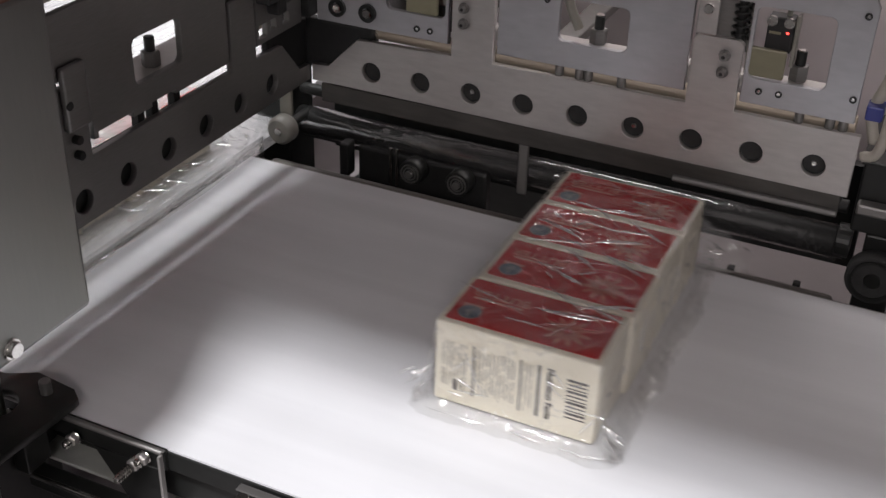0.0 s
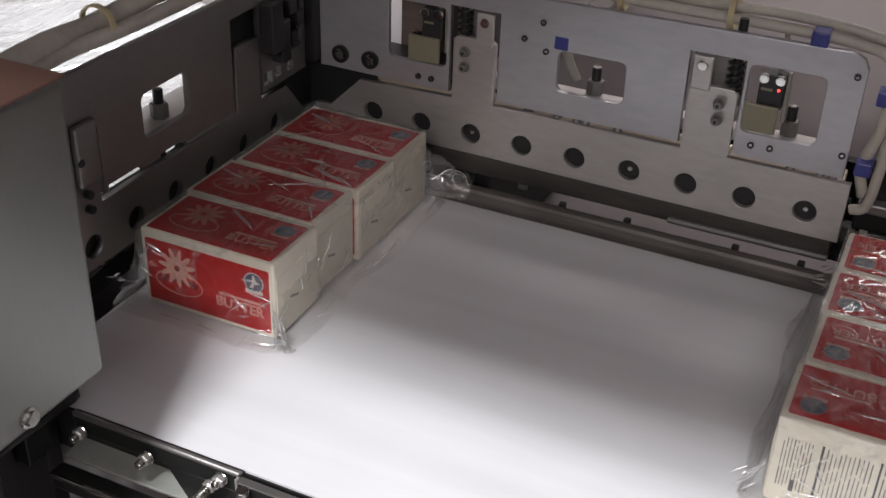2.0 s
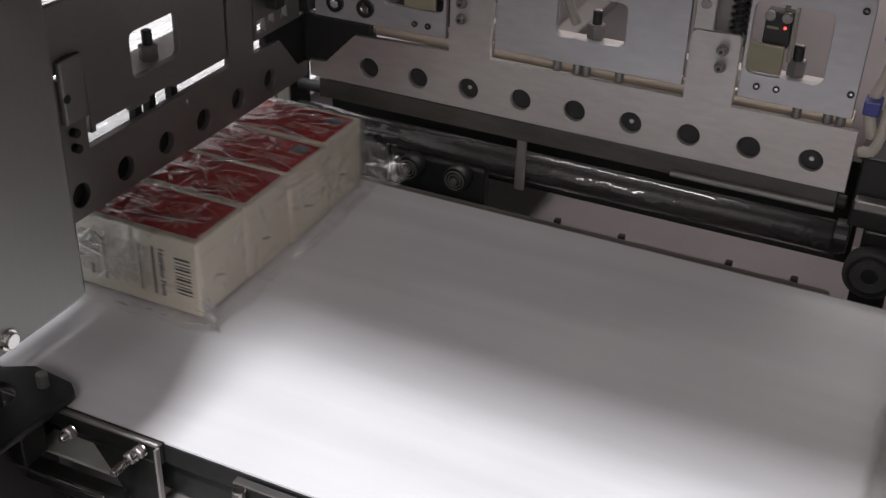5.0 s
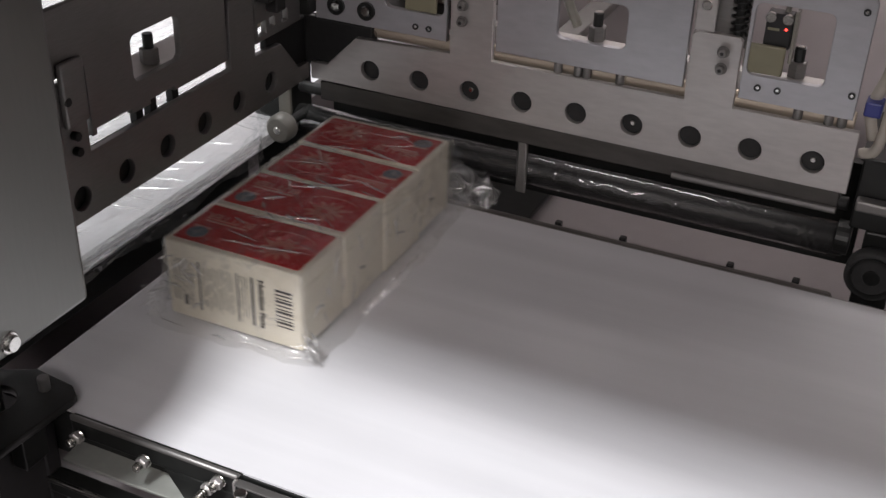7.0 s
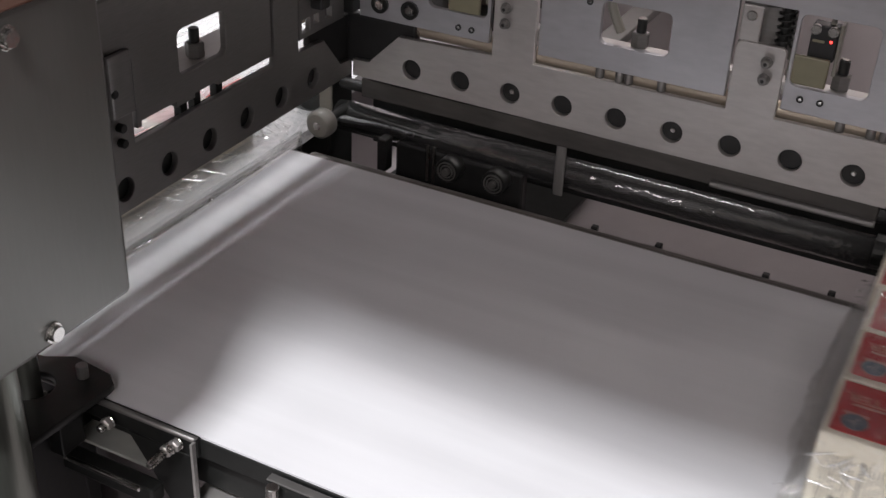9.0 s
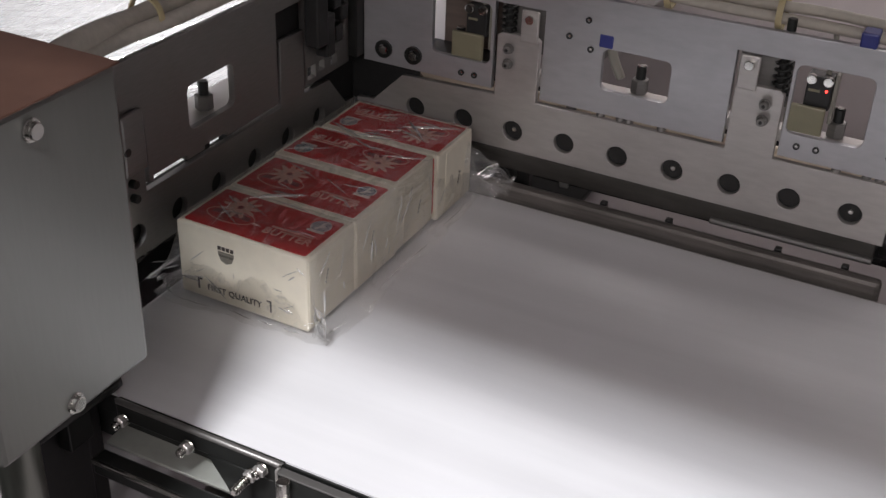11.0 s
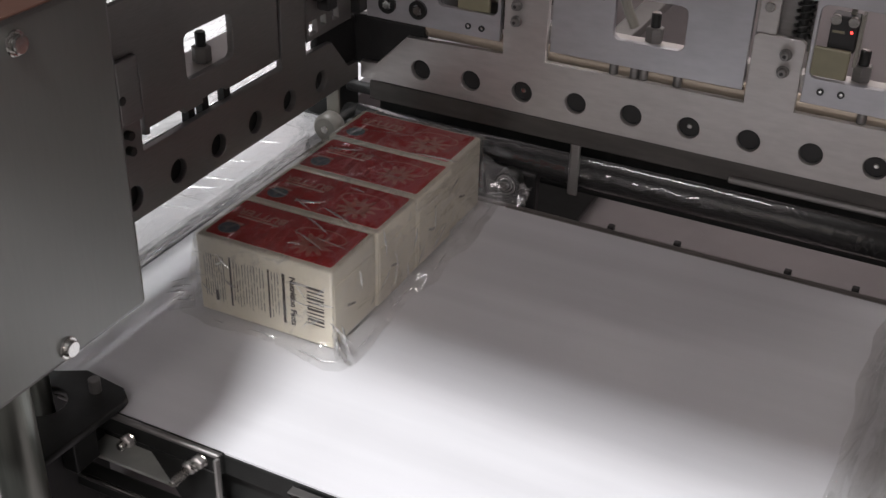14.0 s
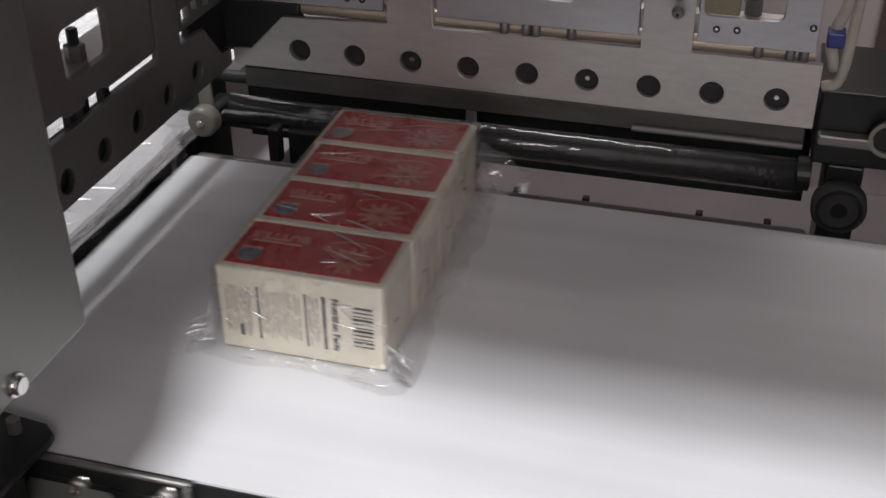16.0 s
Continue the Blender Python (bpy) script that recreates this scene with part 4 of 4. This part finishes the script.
def carton():
    """A one-pound butter carton, centred on its middle."""
    body = part("butter_carton", box_bm(-LX / 2, LX / 2, -LY / 2 + 0.0003, LY / 2 - 0.0003, -LZ / 2, LZ / 2, 0.0018), CARTON)
    front = Matrix.Translation((0, -LY / 2 + 0.0003, 0)) @ Matrix.Rotation(math.pi / 2, 4, "X")
    top = Matrix.Translation((0, 0, LZ / 2))
    rear = Matrix.Rotation(math.pi, 4, "Z") @ front
    under = Matrix.Translation((0, 0, -LZ / 2)) @ Matrix.Rotation(math.pi, 4, "X")
    label_panel(body, front)
    label_panel(body, top, True)
    facts_panel(body, rear)
    stamp_panel(body, under)
    # end flaps: a fold line across each short side
    for s in (-1, 1):
        part("end_flap", box_bm(min(s * LX / 2, s * (LX / 2 + 0.0006)), max(s * LX / 2, s * (LX / 2 + 0.0006)), -LY / 2 + 0.003, LY / 2 - 0.003, -LZ / 2 + 0.002, LZ / 2 - 0.014, 0.0003), CARTON, body)
        for k in range(4):
            y, z = s * (-0.010 + 0.0030 * k), -0.006 - 0.0010 * k
            part("side_print", box_bm(min(s * (LX / 2 + 0.0006), s * (LX / 2 + 0.0009)), max(s * (LX / 2 + 0.0006), s * (LX / 2 + 0.0009)), y - 0.0010, y + 0.0010, z - 0.0009, z + 0.0009, 0), GREY_INK, body)
    return body


def wrap_ring(seed, li, off, n=200):
    """One level of the film's outline round the pack."""
    hx, hy = LX / 2, 2 * LY
    ring = []
    for i in range(n):
        a = 2 * math.pi * i / n
        c, s = math.cos(a), math.sin(a)
        k = 1 / max(abs(c), abs(s))
        x, y = c * k, s * k
        grow = off * (1 + (0.45 if li > 3 else 0.15) * noise.noise(Vector((2.2 * c + seed, 3.5 * s, li * 0.25))) + (0.12 if li > 2 else 0.0) * noise.noise(Vector((14 * c + seed, 22 * s, 0.4 * li))))
        round_off = 1 - 0.05 * (min(abs(x), abs(y)) ** 8) * min(li / 6, 1)
        ring.append((x * (hx + grow) * round_off, y * (hy + grow) * round_off))
    return ring


def crumple(u, v, seed):
    """Sharp wrinkle ridges of drawn film, 0 to about 1."""
    a = 1 - abs(noise.noise(Vector((u * 20 + v * 9 + seed, v * 26 - u * 6, seed * 0.7)))) * 2.2
    b = 1 - abs(noise.noise(Vector((u * 55 - v * 20, v * 48 + u * 16 + seed, 3.1)))) * 2.4
    return 0.65 * max(a, 0) ** 3 + 0.35 * max(b, 0) ** 3


def grid_faces(bm, g, closed=False):
    for i in range(len(g) - 1):
        m = len(g[0])
        for j in range(m if closed else m - 1):
            bm.faces.new((g[i][j], g[i + 1][j], g[i + 1][(j + 1) % m], g[i][(j + 1) % m]))


def wrap_bm(seed, slack):
    """Loose crumpled film over four cartons, spread into a thin skirt on the belt."""
    bm = bmesh.new()
    hx, hy = LX / 2 + 0.0010, 2 * LY + 0.0010
    top = []
    for i in range(57):
        row = []
        for j in range(121):
            x, y = hx * (i / 28 - 1), hy * (j / 60 - 1)
            edge = min(1.0, 9 * (1 - abs(x) / hx), 18 * (1 - abs(y) / hy))
            row.append(bm.verts.new((x, y, LZ + 0.0016 + 0.0030 * slack * crumple(x, y, seed) * edge)))
        top.append(row)
    grid_faces(bm, top)
    n, levels = 320, 22
    rings = []
    for li in range(levels):
        t = li / (levels - 1)
        off = 0.0010 + 0.0085 * t ** 2 + (0.010 * ((t - 0.85) / 0.15) if t > 0.85 else 0)
        z = max(LZ * (1 - t) ** 1.05 + 0.0016 * (1 - t), 0.0010)
        ring = []
        for i, (x, y) in enumerate(wrap_ring(seed, 6 * t, off, n)):
            d = Vector((x / hx, y / hy, 0))
            run = (x if abs(d.y) > abs(d.x) else y)
            push = 0.0018 * crumple(run, z * 0.6 + 0.3 * run, seed + 11) * min(1.0, 5 * t)
            ring.append(bm.verts.new((x + push * (1 if x > 0 else -1) * (abs(d.x) > 0.97), y + push * (1 if y > 0 else -1) * (abs(d.y) > 0.97), z)))
        rings.append(ring)
    grid_faces(bm, rings, True)
    return bm


def ear_bm(seed, sx, sy, reach):
    """A crumpled corner of film standing out from a lower corner of the pack."""
    bm = bmesh.new()
    base = Vector((sx * (LX / 2 + 0.003), sy * (2 * LY + 0.003), 0))
    out = Vector((sx * 0.85, sy * 0.52, 0))
    side = Vector((-out.y, out.x, 0))
    g = []
    for i in range(15):
        t = i / 14
        row = []
        for j in range(15):
            v = j / 14
            w = noise.noise(Vector((t * 4 + seed, v * 6, sx + sy))) + 0.5 * noise.noise(Vector((t * 11, v * 14 + seed, sx)))
            z = 0.0015 + v * (0.034 * (1 - t) ** 1.3 + 0.007)
            far = reach * t * (1 - 0.35 * v) * (1 + 0.3 * noise.noise(Vector((v * 3, seed, sy))))
            row.append(bm.verts.new(base + out * far + side * (0.007 * w * t + 0.010 * t * (0.5 - v)) + Vector((0, 0, max(z + 0.003 * w * t, 0.0008)))))
        g.append(row)
    grid_faces(bm, g)
    return bm


def folds_bm(seed, slack):
    """Sharp creases of the film: thin ridges on the top, the front and the right side."""
    rnd = random.Random(seed * 7 + 3)
    bm = bmesh.new()
    hx, hy = LX / 2, 2 * LY

    def ridge(p, u, w, n, length, width):
        bend = rnd.uniform(-0.15, 0.15)
        last = None
        for k in range(7):
            t = k / 6 - 0.5
            c = p + u * (t * length) + w * (bend * length * (t * t - 0.25))
            h = width * (1 - 4 * t * t)
            row = [bm.verts.new(c + w * (h * p) + n * (h * q)) for p, q in ((-1, 0), (-0.6, 0.75), (0, 1.1), (0.6, 0.75), (1, 0))]
            if last:
                for i in range(4):
                    bm.faces.new((last[i], last[i + 1], row[i + 1], row[i]))
            last = row

    for _ in range(int(40 * slack)):
        a = radians(rnd.gauss(-8, 24))
        p = Vector((rnd.uniform(-0.7, 0.8) * hx, rnd.uniform(-0.9, 0.9) * hy, LZ + 0.0030))
        ridge(p, Vector((math.cos(a), math.sin(a), 0)), Vector((-math.sin(a), math.cos(a), 0)), Vector((0, 0, 1)), rnd.uniform(0.010, 0.055), rnd.uniform(0.0003, 0.0013) if rnd.random() < 0.9 else 0.0017)
    for _ in range(13):
        a = radians(rnd.uniform(-60, 60))
        p = Vector((rnd.choice((-1, 1)) * rnd.uniform(0.45, 0.98) * hx, -hy - 0.004, rnd.uniform(0.012, 0.055)))
        ridge(p, Vector((math.cos(a), 0, math.sin(a))), Vector((-math.sin(a), 0, math.cos(a))), Vector((0, -1, 0)), rnd.uniform(0.008, 0.026), rnd.uniform(0.0004, 0.0012))
    for _ in range(15):
        a = radians(rnd.uniform(20, 110))
        p = Vector((hx + 0.0045, rnd.uniform(-0.98, 0.6) * hy, rnd.uniform(0.012, 0.058)))
        ridge(p, Vector((0, math.cos(a), math.sin(a))), Vector((0, -math.sin(a), math.cos(a))), Vector((1, 0, 0)), rnd.uniform(0.008, 0.03), rnd.uniform(0.0005, 0.0012))
    # tucks at the four lower corners, their glints painted milky
    for sx in (-1, 1):
        for sy in (-1, 1):
            for _ in range(9):
                a = radians(rnd.gauss(31, 22))
                u = Vector((sx * math.cos(a), sy * math.sin(a), rnd.uniform(-0.9, 0.1))).normalized()
                w = Vector((-u.y, u.x, 0)).normalized()
                far = rnd.uniform(0.002, 0.016)
                p = Vector((sx * (hx + 0.004 + 0.85 * far), sy * (hy + 0.003 + 0.5 * far), rnd.uniform(0.008, 0.026)))
                ridge(p, u, w, u.cross(w), rnd.uniform(0.008, 0.020), rnd.uniform(0.0004, 0.0013))
    return bm


def edge_glint_bm(seed):
    """Uneven milky strips in short pieces: painted glints where the film meets the belt."""
    rnd = random.Random(seed * 5 + 1)
    bm = bmesh.new()
    ring = wrap_ring(seed, 6, 0.0140)
    n = len(ring)
    i = 0
    while i < n:
        run = rnd.randint(4, 12)
        wide = rnd.uniform(0.0003, 0.0009)
        last = None
        for k in range(run + 1):
            x, y = ring[(i + k) % n]
            h = wide * math.sin(math.pi * (k + 0.15) / (run + 0.3))
            d = Vector((x, y, 0)).normalized()
            c = Vector((x, y, 0.0026))
            row = [bm.verts.new(c - d * h), bm.verts.new(c + Vector((0, 0, h * 1.5))), bm.verts.new(c + d * h)]
            if last:
                for j in range(2):
                    bm.faces.new((last[j], last[j + 1], row[j + 1], row[j]))
            last = row
        i += run + rnd.randint(1, 9)
    return bm


def veil_bm(seed, slack):
    """The slack film flap along the trailing side, from the top edge down to the belt."""
    bm = bmesh.new()
    g = []
    for i in range(13):
        t = i / 12
        row = []
        for j in range(41):
            v = j / 40
            n = noise.noise(Vector((t * 3 + seed, v * 11, 0.7))) + 0.5 * noise.noise(Vector((t * 9, v * 30 + seed, 1.2)))
            reach = slack * (1 + 0.35 * noise.noise(Vector((seed, v * 4, 3.3))))
            z = (LZ - 0.006) * (1 - t) ** 2.0 + 0.0022 * t
            row.append(bm.verts.new((-LX / 2 - 0.0025 - reach * t, (2 * v - 1) * (2 * LY + 0.006 * t), z + 0.0030 * n * t * (1.2 - t))))
        g.append(row)
    for i in range(12):
        for j in range(40):
            bm.faces.new((g[i][j], g[i + 1][j], g[i + 1][j + 1], g[i][j + 1]))
    return bm


def tail_bm(seed):
    """The crumpled film tail at the far right corner."""
    bm = bmesh.new()
    g = []
    for i in range(15):
        t = i / 14
        row = []
        for j in range(9):
            v = j / 8 - 0.5
            w = 0.050 * (1 - 0.75 * t)
            n = noise.noise(Vector((t * 7 + seed, v * 9, 0.2)))
            row.append(bm.verts.new((LX / 2 + 0.003 + 0.042 * t, 2 * LY - 0.012 + 0.012 * t + 0.010 * n * t + v * 0.012, 0.030 + v * w - 0.010 * t + 0.004 * n)))
        g.append(row)
    for i in range(14):
        for j in range(8):
            bm.faces.new((g[i][j], g[i + 1][j], g[i + 1][j + 1], g[i][j + 1]))
    return bm


MASTER = carton()


def pack(kind, seed, label, turned=(), slack=1.0):
    root = tagged(empty("butter_pack"), label, "butter pack", "packs on the belt")
    turn = {"label": Matrix.Identity(4), "facts": Matrix.Rotation(math.pi, 4, "Z"), "stamp": Matrix.Rotation(-math.pi / 2, 4, "X")}[kind]
    rnd = random.Random(seed)
    for i in range(4):
        y = (LZ if kind == "stamp" else LY) * (i + 0.5 - 2)
        m = Matrix.Translation((rnd.uniform(-0.0026, 0.0026), y, LZ / 2 + 0.0006)) @ Matrix.Rotation(radians(rnd.uniform(-0.5, 0.5)), 4, "Z") @ (Matrix.Rotation(math.pi, 4, "Z") if i in turned else Matrix.Identity(4)) @ turn
        c = copy_thing(MASTER, m)
        c.parent = root
    wrap = part("film_wrap", wrap_bm(seed, slack), FILM, root, "loose clear shrink film", smooth=True)
    for p in wrap.data.polygons:
        p.use_smooth = len(p.vertices) == 4
    tagged(part("film_crease", folds_bm(seed, slack), FOLD_GLINT, root, "film creases with milky painted glints", smooth=True), kind="stuff")
    # strips along the skirt imitate light caught by the film's edge
    tagged(part("film_hem", edge_glint_bm(seed), FOLD_GLINT, root, "uneven painted glints along the film edge"), kind="stuff")
    for sx in (-1, 1):
        for sy in (-1, 1):
            part("film_ear", ear_bm(seed + 2.3 * sx + sy, sx, sy, rnd.uniform(0.013, 0.022)), FILM_VEIL, root, "crumpled film corner", smooth=True)
    part("film_tail", tail_bm(seed), FILM_VEIL, root, "crumpled film tail", smooth=True)
    part("film_veil", veil_bm(seed, 0.034 if kind == "stamp" else 0.016), FILM_VEIL, root, "slack film flap", smooth=True)
    return root


PACKS = [
    pack("facts", 1, "four red butter cartons wrapped in clear film, table side out"),
    pack("label", 2, "four red butter cartons wrapped in clear film, label side out", slack=0.6),
    pack("facts", 3, "four red butter cartons wrapped in clear film, table side out", (2, 3)),
    pack("stamp", 4, "four butter cartons in clear film, stamped cream side out", (2, 3)),
    pack("facts", 5, "four red butter cartons wrapped in tight clear film, table side out", slack=0.4),
]
for part_ob in (*MASTER.children_recursive, MASTER):
    bpy.data.objects.remove(part_ob)


def motions():
    # jaw: seconds and share of the full stroke
    jaw = [(0.0, 0.0)]
    for down, up in ((0.0, 0.0), (4.25, 4.2), (8.95, 9.02), (12.81, 12.88)):
        jaw += [(1.55 + down, 0.0), (1.6 + down, 0.12), (1.7 + down, 0.50), (1.8 + down, 0.90), (1.9 + down, 1.0)]
        jaw += [(2.4 + up, 1.0), (2.5 + up, 0.95), (2.6 + up, 0.50), (2.7 + up, 0.12), (2.78 + up, 0.0)]
    jaw.append((16.0, 0.0))
    walk(SEAL, [(t, pose(0, 0, -0.0442 * s)) for t, s in jaw])
    walk(CARRIAGE, [(t, pose(0, 0, -0.0497 * s)) for t, s in jaw])
    walk(BELT_RAIL, [(t, pose(0, 0, 0.017 * min(1.0, 2.0 * s))) for t, s in jaw])
    # sliding conveyor nose
    nose = [(0.0, 0.0)]
    for c in (0.0, 4.22, 8.98, 12.87):
        nose += [(1.05 + c, 0.0), (1.25 + c, 0.035), (1.4 + c, 0.060), (2.95 + c, 0.060), (3.04 + c, 0.052), (3.13 + c, 0.018), (3.22 + c, 0.0)]
    nose = [r for r in nose if r[0] < 16.0] + [(16.0, 0.018)]
    walk(OUTFEED, [(t, pose(s, 0, 0)) for t, s in nose])
    # packs: each runs in, stops under the jaw, runs on, waits, leaves
    arrive = [(0.0, -0.425), (0.5, -0.307), (0.8, -0.234), (1.0, -0.190), (1.2, -0.178), (1.5, -0.175), (1.8, -0.190), (2.0, -0.192)]
    leave = [(2.68, -0.190), (2.8, -0.166), (3.0, -0.120), (3.5, 0.0), (4.0, 0.118), (4.5, 0.224)]
    quick = [(2.62, -0.190), (2.8, -0.155), (3.0, -0.108), (3.5, 0.0)]
    mid = LX / 2, 2 * LY

    def wait(start, x):
        return [(0.9 + start, x - 0.022), (1.05 + start, x - 0.012), (1.4 + start, x), (2.68 + start, x), (2.8 + start, x + 0.024), (3.0 + start, x + 0.071), (4.0 + start, x + 0.306)]

    rows = [[(0.0, 0.060), (0.5, 0.173), (0.8, 0.240)] + wait(0.0, 0.290)]
    for a, b, c, x in ((0.0, 0.0, 4.28, 0.42), (4.28, 4.22, 9.0, 0.50), (9.0, 9.0, 12.93, 0.332), (12.95, 12.90, 30.0, 0.0)):
        rows.append([(t + a, p) for t, p in arrive] + [(t + b, p) for t, p in (leave if b in (0.0, 12.90) else quick + [(4.0, 0.118 if b < 5 else 0.124), (4.5, 0.228 if b < 5 else 0.242)])] + wait(c, x))
    for ob, rs in zip(PACKS, rows):
        rs = [r for r in rs if r[0] <= 16.0]
        if rs[0][0] > 0:
            t, x = rs[0]
            queue = -0.50 - 0.19 * PACKS.index(ob)
            rs[:0] = [(0.0, queue), (t - (x - queue) / 0.235, queue)]
        if rs[-1][0] < 16.0:
            rs.append((16.0, rs[-1][1] + (0.0 if ob is not PACKS[4] else 0.235 * (16.0 - rs[-1][0]))))
        walk(ob, [(t, pose(x + mid[0], mid[1], 0.0012)) for t, x in rs])


motions()
